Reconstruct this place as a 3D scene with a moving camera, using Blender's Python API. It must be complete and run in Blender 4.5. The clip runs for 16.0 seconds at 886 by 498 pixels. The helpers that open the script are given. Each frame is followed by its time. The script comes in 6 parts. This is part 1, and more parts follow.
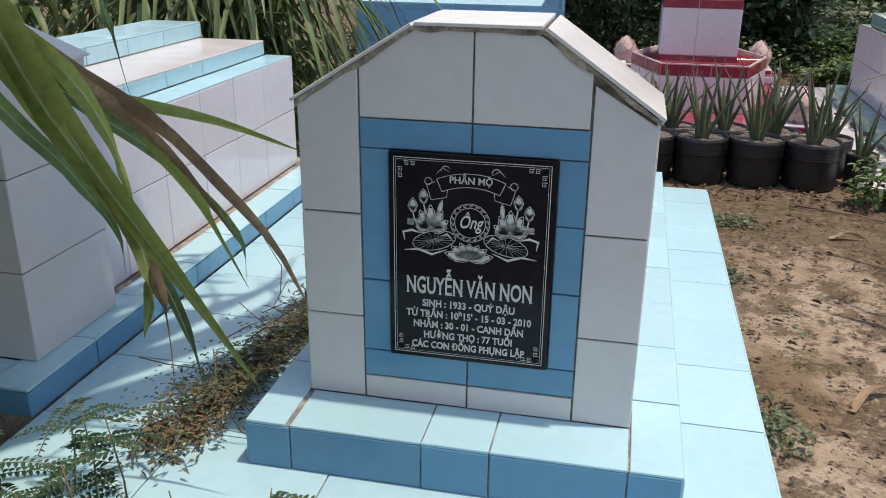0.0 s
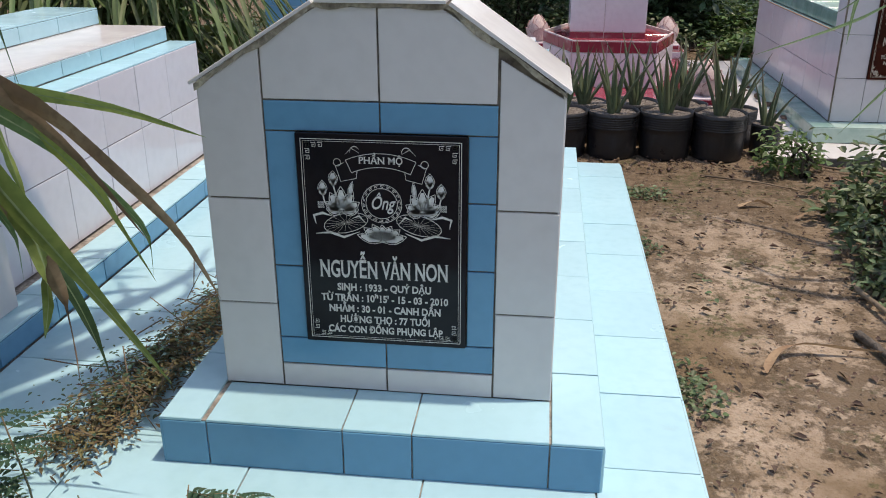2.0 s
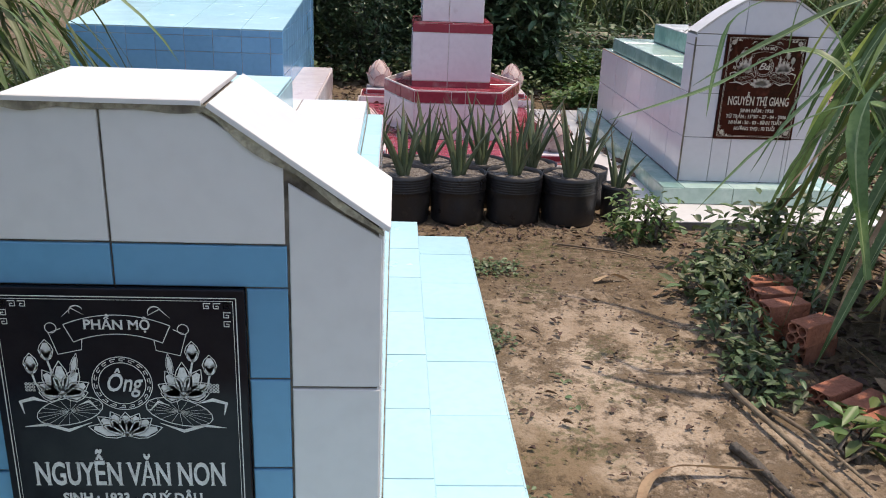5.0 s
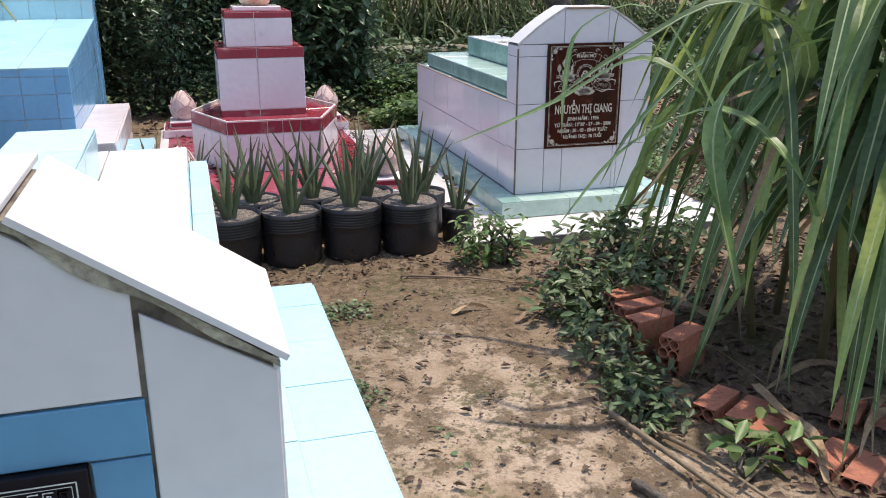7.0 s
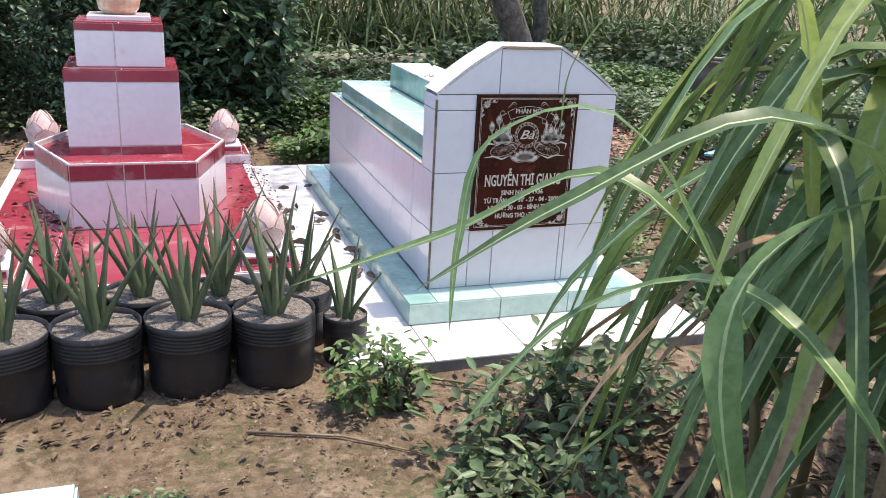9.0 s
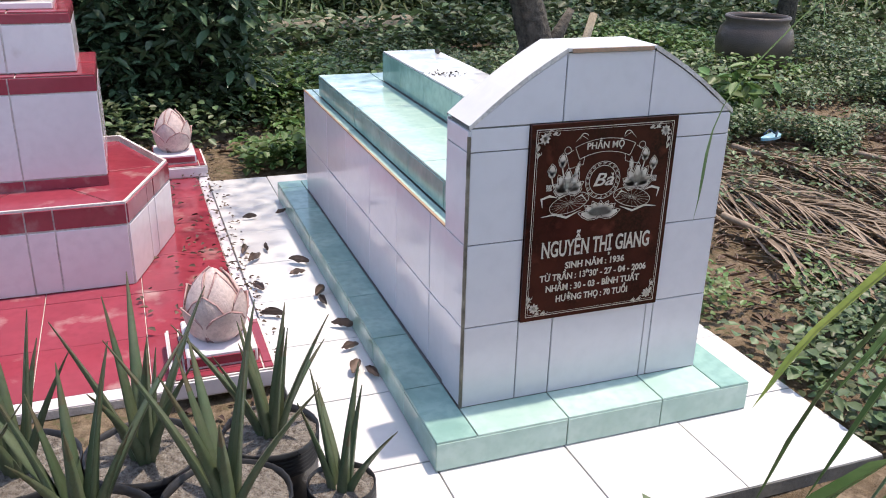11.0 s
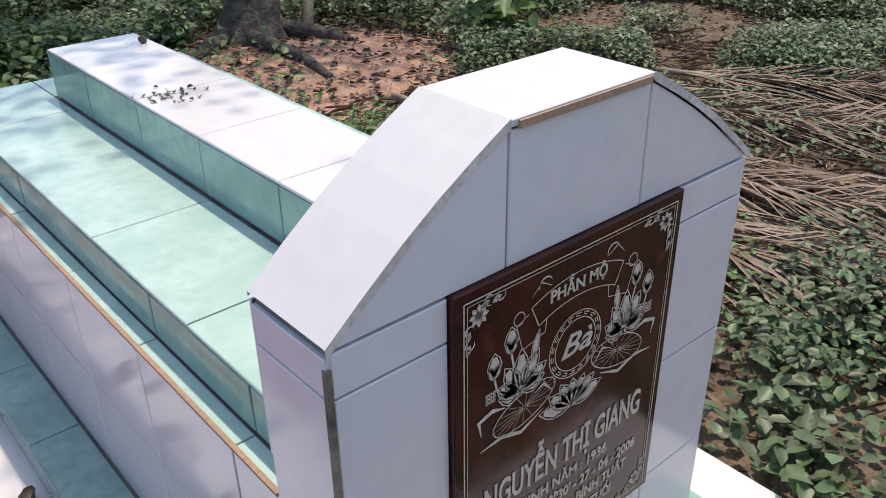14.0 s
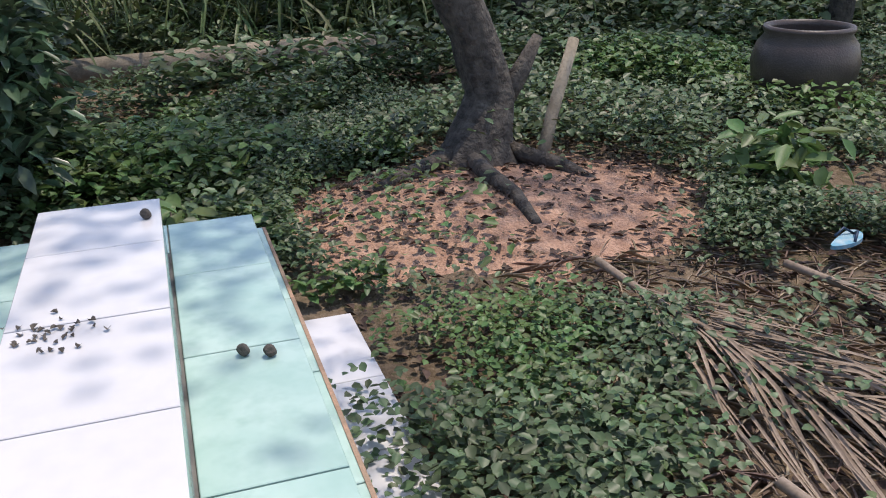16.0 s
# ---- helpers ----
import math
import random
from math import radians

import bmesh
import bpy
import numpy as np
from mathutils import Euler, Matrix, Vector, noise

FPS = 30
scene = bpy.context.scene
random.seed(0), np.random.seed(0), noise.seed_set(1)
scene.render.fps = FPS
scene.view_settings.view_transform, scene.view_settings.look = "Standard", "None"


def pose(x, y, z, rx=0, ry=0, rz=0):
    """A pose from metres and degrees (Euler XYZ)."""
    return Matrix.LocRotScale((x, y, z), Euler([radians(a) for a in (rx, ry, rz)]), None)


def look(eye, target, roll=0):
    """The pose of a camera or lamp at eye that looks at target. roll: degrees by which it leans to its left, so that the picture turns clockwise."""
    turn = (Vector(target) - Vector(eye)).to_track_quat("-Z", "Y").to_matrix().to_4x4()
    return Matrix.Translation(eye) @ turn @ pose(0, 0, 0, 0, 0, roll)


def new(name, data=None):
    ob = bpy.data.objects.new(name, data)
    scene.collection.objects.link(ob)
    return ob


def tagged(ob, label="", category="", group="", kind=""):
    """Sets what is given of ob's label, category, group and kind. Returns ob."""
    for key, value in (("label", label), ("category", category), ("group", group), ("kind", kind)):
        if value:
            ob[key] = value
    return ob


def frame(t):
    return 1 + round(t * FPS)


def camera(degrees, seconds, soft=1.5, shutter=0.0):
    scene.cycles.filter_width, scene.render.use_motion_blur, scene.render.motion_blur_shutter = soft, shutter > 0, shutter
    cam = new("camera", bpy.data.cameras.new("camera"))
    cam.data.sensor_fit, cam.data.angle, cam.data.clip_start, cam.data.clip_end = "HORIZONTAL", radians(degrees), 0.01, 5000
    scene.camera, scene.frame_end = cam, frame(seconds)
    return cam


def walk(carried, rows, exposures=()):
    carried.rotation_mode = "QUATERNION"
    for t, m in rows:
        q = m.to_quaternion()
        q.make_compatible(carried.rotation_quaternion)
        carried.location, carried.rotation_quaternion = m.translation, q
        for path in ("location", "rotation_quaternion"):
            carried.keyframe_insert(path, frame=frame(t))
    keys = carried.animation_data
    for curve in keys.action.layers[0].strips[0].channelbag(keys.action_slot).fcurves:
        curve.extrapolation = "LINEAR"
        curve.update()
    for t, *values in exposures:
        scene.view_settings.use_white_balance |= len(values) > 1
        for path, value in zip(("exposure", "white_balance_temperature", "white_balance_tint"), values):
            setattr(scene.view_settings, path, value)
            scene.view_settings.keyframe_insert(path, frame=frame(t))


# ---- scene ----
import collections

cam = camera(54.9, 16.0, soft=1.0)
PATH = [
    (0, (0.058, 0.539, 1.244), (-0.337, 2.365, 0.53), 0.6),
    (0.5, (0.073, 0.54, 1.246), (-0.314, 2.371, 0.54), 0.1),
    (1, (0.082, 0.542, 1.252), (-0.248, 2.385, 0.549), 0.0),
    (1.5, (0.083, 0.551, 1.238), (-0.161, 2.404, 0.527), 0.3),
    (2, (0.079, 0.562, 1.227), (-0.14, 2.404, 0.48), -0.0),
    (2.5, (0.076, 0.575, 1.221), (-0.133, 2.401, 0.433), -0.3),
    (3, (0.07, 0.57, 1.224), (-0.135, 2.386, 0.41), -0.3),
    (3.5, (0.097, 0.597, 1.252), (-0.071, 2.422, 0.451), -1.0),
    (4, (0.165, 0.76, 1.259), (0.079, 2.622, 0.532), -0.5),
    (4.2, (0.194, 0.836, 1.259), (0.132, 2.707, 0.554), -0.1),
    (6.3, (0.022, 1.401, 1.266), (0.456, 3.245, 0.625), 3.2),
    (6.5, (0.027, 1.407, 1.265), (0.481, 3.247, 0.627), 2.4),
    (7, (0.06, 1.452, 1.268), (0.597, 3.272, 0.636), 0.1),
    (7.5, (0.168, 1.592, 1.251), (0.796, 3.382, 0.614), -0.1),
    (8, (0.432, 1.932, 1.272), (1.063, 3.721, 0.639), 1.3),
    (8.5, (0.604, 2.311, 1.265), (1.236, 4.097, 0.623), 2.3),
    (9, (0.709, 2.64, 1.37), (1.34, 4.426, 0.729), 3.0),
    (9.5, (0.839, 3.052, 1.391), (1.467, 4.832, 0.729), 1.8),
    (9.7, (0.857, 3.2, 1.42), (1.479, 4.976, 0.741), 1.5),
    (11.8, (1.028, 4.377, 1.38), (1.796, 6.042, 0.58), 0.3),
    (12, (1.016, 4.507, 1.382), (1.884, 6.117, 0.573), 0.5),
    (12.5, (1.033, 4.738, 1.363), (2.134, 6.158, 0.484), 1.4),
    (13, (1.125, 4.905, 1.341), (2.216, 6.302, 0.417), 0.7),
    (13.5, (1.268, 5.083, 1.353), (2.353, 6.463, 0.396), -1.3),
    (14, (1.424, 5.289, 1.392), (2.566, 6.622, 0.432), -0.9),
    (14.5, (1.678, 5.469, 1.376), (2.77, 6.871, 0.459), -0.9),
    (15, (2.016, 5.568, 1.432), (2.853, 7.169, 0.574), -5.1),
    (15.5, (2.242, 5.675, 1.376), (2.976, 7.341, 0.548), -6.4),
    (16, (2.413, 5.851, 1.379), (2.991, 7.603, 0.609), -1.4),
]
walk(cam, [(t, look(eye, target, roll)) for t, eye, target, roll in PATH], exposures=[(0, 0.60, 7750, 16), (4.2, 0.70, 7750, 16), (6.3, 1.02, 7450, 15), (8, 1.18, 7350, 14), (9.5, 1.54, 7300, 14), (11.8, 0.82, 7300, 14), (13.5, 0.60, 7400, 14), (14.2, 0.76, 7300, 14), (15, 0.42, 7000, 15), (16, 0.62, 6900, 15)])

# ---- world, sun ----
SUN_EL, SUN_AZ = radians(75), radians(82)          # azimuth from +y towards +x
world = bpy.data.worlds.new("sky")
scene.world = world
world.use_nodes = True
wn = world.node_tree.nodes
sky = wn.new("ShaderNodeTexSky")
sky.sky_type, sky.sun_disc, sky.sun_elevation, sky.sun_rotation = "NISHITA", False, SUN_EL, SUN_AZ
world.node_tree.links.new(sky.outputs[0], wn["Background"].inputs[0])
wn["Background"].inputs[1].default_value = 0.15
sun = new("sun", bpy.data.lights.new("sun", "SUN"))
sun.data.energy, sun.data.angle, sun.data.color = 2.05, radians(1.1), (1.0, 0.95, 0.87)
sun_dir = Vector((math.sin(SUN_AZ) * math.cos(SUN_EL), math.cos(SUN_AZ) * math.cos(SUN_EL), math.sin(SUN_EL)))
sun.matrix_world = look(sun_dir * 30, (0, 0, 0))

G = -0.15                                           # the ground's level
rng = np.random.default_rng(7)
rnd = random.Random(11)


# ---- materials ----
def material(name, color, rough=0.5, color2=None, scale=8.0, fine=60.0, bump=0.0, bump_scale=80.0, metal=0.0,
             vary=0.0, island=0.0, coat=0.0, stain=None, stain_scale=3.0, stain_cut=0.6, thin=0.0, gloss=0.5):
    """Two scales of noise between two colours, stains with a shape of their own, relief, and a difference piece by piece."""
    m = bpy.data.materials.new(name)
    m.use_nodes = True
    n, l = m.node_tree.nodes, m.node_tree.links
    b = n["Principled BSDF"]
    b.inputs["Roughness"].default_value, b.inputs["Metallic"].default_value = rough, metal
    b.inputs["Coat Weight"].default_value = coat
    b.inputs["Coat Roughness"].default_value = 0.06
    b.inputs["Specular IOR Level"].default_value = gloss
    co = n.new("ShaderNodeNewGeometry").outputs["Position"]

    def noise_at(s, detail=4.0):
        t = n.new("ShaderNodeTexNoise")
        t.inputs["Scale"].default_value, t.inputs["Detail"].default_value = s, detail
        l.new(co, t.inputs["Vector"])
        return t.outputs["Fac"]

    def ramp(fac, a, c):
        r = n.new("ShaderNodeMapRange")
        r.inputs[1].default_value, r.inputs[2].default_value = a, c
        l.new(fac, r.inputs[0])
        return r.outputs[0]

    def mix(fac, a, c):
        x = n.new("ShaderNodeMix")
        x.data_type = "RGBA"
        l.new(fac, x.inputs[0])
        for value, slot in ((a, 6), (c, 7)):
            if isinstance(value, tuple):
                x.inputs[slot].default_value = (*value, 1)
            else:
                l.new(value, x.inputs[slot])
        return x.outputs[2]

    c2 = color2 or tuple(v * 0.86 for v in color)
    col = mix(ramp(noise_at(scale), 0.35, 0.68), color, c2)
    col = mix(ramp(noise_at(fine, 2.0), 0.42, 0.9), col, tuple(v * (0.95 if rough < 0.25 else 0.75) for v in c2))
    if stain:
        col = mix(ramp(noise_at(stain_scale, 6.0), stain_cut, stain_cut + 0.16), col, stain)
    if vary or island:
        r = n.new("ShaderNodeObjectInfo").outputs["Random"] if vary else n.new("ShaderNodeNewGeometry").outputs["Random Per Island"]
        h = n.new("ShaderNodeHueSaturation")
        v = ramp(r, 0, 1)
        v.node.inputs[3].default_value, v.node.inputs[4].default_value = 1 - (vary or island), 1 + (vary or island)
        l.new(v, h.inputs["Value"])
        if island:
            v2 = ramp(r, 0, 1)
            v2.node.inputs[3].default_value, v2.node.inputs[4].default_value = 0.47, 0.53
            l.new(v2, h.inputs["Hue"])
        l.new(col, h.inputs["Color"])
        col = h.outputs[0]
    l.new(col, b.inputs["Base Color"])
    if rough < 0.4:
        rr = ramp(noise_at(scale * 1.7), 0.3, 0.8)
        rr.node.inputs[3].default_value, rr.node.inputs[4].default_value = rough * 0.7, rough * 1.8
        l.new(rr, b.inputs["Roughness"])
    if bump:
        bp = n.new("ShaderNodeBump")
        bp.inputs["Strength"].default_value, bp.inputs["Distance"].default_value = bump, (0.025 if rough > 0.9 else 0.01)
        l.new(noise_at(bump_scale, 5.0), bp.inputs["Height"])
        l.new(bp.outputs[0], b.inputs["Normal"])
    if thin:
        tr = n.new("ShaderNodeBsdfTranslucent")
        l.new(col, tr.inputs["Color"])
        ms = n.new("ShaderNodeMixShader")
        ms.inputs[0].default_value = thin
        l.new(b.outputs[0], ms.inputs[1])
        l.new(tr.outputs[0], ms.inputs[2])
        l.new(ms.outputs[0], n["Material Output"].inputs["Surface"])
    return m


def crusted_earth():
    """Pale worn laterite under a broken dark crust, with mossy and brown patches."""
    m = bpy.data.materials.new("worn_pale_earth_with_dark_crust")
    m.use_nodes = True
    n, l = m.node_tree.nodes, m.node_tree.links
    b = n["Principled BSDF"]
    b.inputs["Roughness"].default_value = 0.95
    b.inputs["Specular IOR Level"].default_value = 0.2
    co = n.new("ShaderNodeNewGeometry").outputs["Position"]

    def grain(scale, detail=6.0, rough=0.62):
        t = n.new("ShaderNodeTexNoise")
        t.inputs["Scale"].default_value, t.inputs["Detail"].default_value, t.inputs["Roughness"].default_value = scale, detail, rough
        l.new(co, t.inputs["Vector"])
        return t.outputs["Fac"]

    def ramp(fac, lo, hi, out0=0.0, out1=1.0):
        r = n.new("ShaderNodeMapRange")
        for k, v in ((1, lo), (2, hi), (3, out0), (4, out1)):
            r.inputs[k].default_value = v
        l.new(fac, r.inputs[0])
        return r.outputs[0]

    def calc(op, a, c):
        x = n.new("ShaderNodeMath")
        x.operation = op
        for value, slot in ((a, 0), (c, 1)):
            if isinstance(value, float):
                x.inputs[slot].default_value = value
            else:
                l.new(value, x.inputs[slot])
        return x.outputs[0]

    def mix(fac, a, c):
        x = n.new("ShaderNodeMix")
        x.data_type = "RGBA"
        l.new(fac, x.inputs[0])
        for value, slot in ((a, 6), (c, 7)):
            if isinstance(value, tuple):
                x.inputs[slot].default_value = (*value, 1)
            else:
                l.new(value, x.inputs[slot])
        return x.outputs[2]
    broad = grain(1.1, 3.0)
    col = mix(ramp(grain(5.0), 0.38, 0.62), (0.43, 0.345, 0.265), (0.30, 0.23, 0.165))
    col = mix(ramp(grain(90.0, 3.0), 0.5, 0.72), col, (0.26, 0.19, 0.125))
    col = mix(ramp(grain(1.7, 5.0), 0.47, 0.60, 0.0, 0.85), col, (0.175, 0.122, 0.072))
    crust = calc("ADD", calc("MULTIPLY", grain(10.0, 9.0, 0.72), 0.7), calc("MULTIPLY", broad, 0.42))
    edge = ramp(crust, 0.55, 0.61, 0.0, 0.75)
    col = mix(edge, col, (0.115, 0.082, 0.052))
    xyz = n.new("ShaderNodeSeparateXYZ")
    l.new(co, xyz.inputs[0])
    # darker brown earth off the trodden path, with shade put into the colour too
    dx = calc("DIVIDE", calc("SUBTRACT", xyz.outputs[0], 1.0), 0.62)
    dy = calc("DIVIDE", calc("SUBTRACT", xyz.outputs[1], 2.9), 1.65)
    away = calc("ADD", calc("ADD", calc("MULTIPLY", dx, dx), calc("MULTIPLY", dy, dy)), calc("MULTIPLY", grain(4.0, 5.0), 1.2))
    col = mix(ramp(away, 1.1, 2.1, 0.0, 0.82), col, mix(ramp(grain(24.0, 6.0), 0.42, 0.62), (0.125, 0.088, 0.056), (0.21, 0.155, 0.105)))
    col = mix(ramp(calc("MULTIPLY", grain(34.0, 5.0), grain(3.1, 2.0)), 0.30, 0.36, 0.0, 0.6), col, (0.075, 0.085, 0.035))
    l.new(col, b.inputs["Base Color"])
    bp = n.new("ShaderNodeBump")
    bp.inputs["Strength"].default_value, bp.inputs["Distance"].default_value = 0.9, 0.018
    l.new(calc("ADD", calc("MULTIPLY", edge, 0.35), grain(42.0, 6.0)), bp.inputs["Height"])
    l.new(bp.outputs[0], b.inputs["Normal"])
    return m


WHITE = material("white_glazed_tile", (0.68, 0.66, 0.655), 0.16, (0.66, 0.64, 0.635), 3, 25, vary=0.025, stain=(0.56, 0.53, 0.49), stain_scale=7, stain_cut=0.72)
LILAC = material("pale_lilac_glazed_tile", (0.70, 0.67, 0.71), 0.10, (0.68, 0.65, 0.69), 3, 25, vary=0.025, stain=(0.58, 0.55, 0.55), stain_scale=7, stain_cut=0.74)
SKY_TILE = material("light_blue_glazed_tile", (0.40, 0.645, 0.72), 0.18, (0.37, 0.62, 0.70), 3, 30, vary=0.04, stain=(0.33, 0.46, 0.48), stain_scale=6, stain_cut=0.70)
BLUE = material("mid_blue_glazed_tile", (0.11, 0.32, 0.50), 0.16, (0.10, 0.30, 0.47), 3, 30, vary=0.05, stain=(0.14, 0.24, 0.32), stain_scale=7, stain_cut=0.73)
GREEN = material("pale_green_marbled_tile", (0.50, 0.65, 0.59), 0.14, (0.36, 0.53, 0.47), 5, 30, vary=0.04)
GREEN_D = material("sea_green_marbled_tile", (0.30, 0.47, 0.42), 0.14, (0.19, 0.34, 0.30), 6, 30, vary=0.07)
RED = material("dark_red_glazed_tile", (0.32, 0.048, 0.072), 0.14, (0.26, 0.036, 0.055), 4, 30, vary=0.06, stain=(0.42, 0.25, 0.24), stain_scale=6, stain_cut=0.58)
PINKW = material("pinkish_white_tile", (0.77, 0.71, 0.735), 0.13, (0.71, 0.64, 0.67), 3, 25, vary=0.03, stain=(0.52, 0.42, 0.42), stain_scale=6, stain_cut=0.68)
GROUT = material("old_cement_grout", (0.42, 0.38, 0.33), 0.9, (0.16, 0.14, 0.12), 14, 90, bump=0.6)
GROUT_W = material("white_cement_grout", (0.72, 0.68, 0.66), 0.85, (0.52, 0.46, 0.43), 12, 90, bump=0.4)
GROUT_D = material("dark_grout", (0.13, 0.13, 0.13), 0.9, (0.24, 0.23, 0.21), 12, 90, bump=0.4)
GRIME = material("blackened_joint_mortar", (0.085, 0.07, 0.055), 0.9, (0.26, 0.22, 0.17), 26, 90, bump=0.5)
CLAY_EDGE = material("bare_clay_tile_edge", (0.46, 0.27, 0.18), 0.9, (0.34, 0.24, 0.17), 18, 90, bump=0.4)
CEMENT = material("yellowed_cement_edge", (0.52, 0.46, 0.35), 0.9, (0.17, 0.14, 0.11), 20, 90, bump=0.8)
BLACK_STONE = material("polished_black_granite", (0.008, 0.008, 0.012), 0.10, (0.012, 0.012, 0.016), 30, 200, gloss=0.2)
RED_STONE = material("polished_red_brown_granite", (0.022, 0.008, 0.006), 0.10, (0.065, 0.016, 0.011), 9, 160, stain=(0.12, 0.03, 0.02), stain_scale=14, stain_cut=0.60, gloss=0.25)
ENGRAVE = material("engraved_pale_lettering", (0.72, 0.71, 0.69), 0.7, (0.58, 0.57, 0.55), 60, 300)
ENGRAVE_Y = material("engraved_cream_lettering", (0.70, 0.62, 0.54), 0.7, (0.55, 0.46, 0.38), 60, 300)
LOTUS = material("pink_washed_plaster", (0.70, 0.56, 0.52), 0.55, (0.60, 0.45, 0.42), 18, 90, bump=0.3, stain=(0.40, 0.30, 0.27), stain_scale=20, stain_cut=0.62)
LOTUS_E = material("rose_painted_petal_rim", (0.50, 0.30, 0.29), 0.6, (0.40, 0.24, 0.23), 30, 120)
SOIL = crusted_earth()
POTSOIL = material("potting_soil_with_husks", (0.11, 0.085, 0.07), 0.95, (0.30, 0.27, 0.24), 60, 160, bump=1.0, bump_scale=90)
MOUND = material("red_sandy_earth", (0.60, 0.37, 0.26), 0.95, (0.38, 0.215, 0.145), 9, 60, bump=1.0, bump_scale=60)
BAG = material("black_polythene_bag", (0.012, 0.012, 0.015), 0.38, (0.022, 0.021, 0.023), 8, 60, bump=0.25, bump_scale=30, stain=(0.07, 0.06, 0.05), stain_scale=9, stain_cut=0.62)
ALOE = material("grey_green_aloe", (0.085, 0.125, 0.065), 0.45, (0.125, 0.145, 0.082), 9, 60, bump=0.2, island=0.25)
ALOE_T = material("reddish_aloe_tip", (0.16, 0.12, 0.07), 0.5, (0.10, 0.12, 0.06), 9, 60)
CANE = material("cane_leaf_green", (0.155, 0.245, 0.10), 0.32, (0.080, 0.150, 0.052), 5, 50, vary=0.32, thin=0.36)
CANE_Y = material("cane_leaf_yellow_green", (0.36, 0.42, 0.12), 0.42, (0.23, 0.33, 0.09), 5, 50, vary=0.20, thin=0.35)
CANE_D = material("cane_leaf_dry", (0.40, 0.29, 0.18), 0.8, (0.24, 0.15, 0.09), 7, 60, vary=0.20, thin=0.15)
RIB = material("pale_leaf_midrib", (0.36, 0.42, 0.22), 0.45, (0.28, 0.36, 0.16), 8, 60)
STALK = material("cane_stalk", (0.13, 0.14, 0.06), 0.5, (0.23, 0.17, 0.10), 8, 40, vary=0.15)
THICKET = material("thicket_cane_leaves", (0.085, 0.145, 0.045), 0.5, (0.13, 0.16, 0.06), 2, 40, island=0.30, thin=0.2)
WEED = material("weed_leaves", (0.128, 0.180, 0.084), 0.45, (0.086, 0.132, 0.060), 2.5, 40, island=0.42, thin=0.25)
WEED_L = material("bright_weed_leaves", (0.14, 0.22, 0.07), 0.45, (0.10, 0.175, 0.055), 2.5, 40, island=0.25, thin=0.25)
HEDGE = material("dark_hedge_leaves", (0.090, 0.145, 0.078), 0.30, (0.062, 0.105, 0.055), 3, 40, island=0.35, thin=0.15)
CROWN = material("tree_crown_leaves", (0.05, 0.10, 0.03), 0.45, (0.04, 0.085, 0.027), 2, 40, island=0.25, thin=0.2)
LITTER = material("dry_fallen_leaves", (0.15, 0.095, 0.065), 0.8, (0.07, 0.045, 0.035), 8, 60, island=0.45)
DARK_LEAF = material("dark_shrivelled_leaf", (0.075, 0.052, 0.045), 0.7, (0.15, 0.105, 0.085), 40, 120, vary=0.4)
TWIG = material("dry_twigs", (0.25, 0.19, 0.13), 0.85, (0.14, 0.10, 0.07), 12, 80, island=0.30)
FROND = material("dead_palm_frond", (0.36, 0.275, 0.215), 0.8, (0.22, 0.16, 0.12), 6, 60, island=0.35)
BARK = material("dark_rough_bark", (0.040, 0.033, 0.029), 0.95, (0.14, 0.12, 0.10), 16, 60, bump=1.0, bump_scale=30)
WOOD = material("weathered_grey_wood", (0.34, 0.29, 0.22), 0.85, (0.22, 0.18, 0.13), 8, 60, bump=0.5)
BRICK = material("orange_clay_brick", (0.43, 0.165, 0.10), 0.9, (0.32, 0.115, 0.07), 9, 70, bump=0.6, vary=0.15, stain=(0.24, 0.15, 0.11), stain_scale=9, stain_cut=0.6)
CLAYJAR = material("dark_glazed_clay", (0.055, 0.038, 0.032), 0.4, (0.09, 0.065, 0.055), 6, 50, bump=0.3)
SANDAL = material("blue_rubber", (0.12, 0.35, 0.48), 0.6, (0.40, 0.52, 0.56), 22, 80)
STRAP = material("dark_blue_rubber", (0.02, 0.05, 0.10), 0.5)
VASE = material("cream_glazed_vase", (0.62, 0.48, 0.34), 0.3, (0.50, 0.20, 0.14), 9, 40)
FLOWER = material("red_blossom", (0.55, 0.03, 0.05), 0.5, (0.45, 0.02, 0.06), 20, 60, island=0.2)
FERN = material("feathery_leaflets", (0.045, 0.11, 0.055), 0.5, (0.035, 0.085, 0.045), 6, 60, island=0.25, thin=0.2)


# ---- mesh helpers ----
def part(name, bm, mat, parent=None, label=""):
    me = bpy.data.meshes.new(name)
    bm.to_mesh(me)
    bm.free()
    for m in (mat if isinstance(mat, (list, tuple)) else [mat]):
        me.materials.append(m)
    ob = new(name, me)
    if parent:
        ob.parent = parent
    return tagged(ob, label) if label else ob


def raw(name, verts, faces, mat, parent=None, smooth=False, label="", index=None):
    me = bpy.data.meshes.new(name)
    me.from_pydata([tuple(v) for v in verts], [], faces)
    for m in (mat if isinstance(mat, (list, tuple)) else [mat]):
        me.materials.append(m)
    if index is not None:
        me.polygons.foreach_set("material_index", index)
    if smooth:
        me.polygons.foreach_set("use_smooth", [True] * len(me.polygons))
    me.update()
    ob = new(name, me)
    if parent:
        ob.parent = parent
    return tagged(ob, label) if label else ob


def empty(name, at=(0, 0, 0)):
    ob = new(name)
    ob.location = at
    return ob


def rel(parent):
    """The world place of a chain of parents that are only moved."""
    p = Vector((0, 0, 0))
    while parent:
        p += parent.location
        parent = parent.parent
    return p


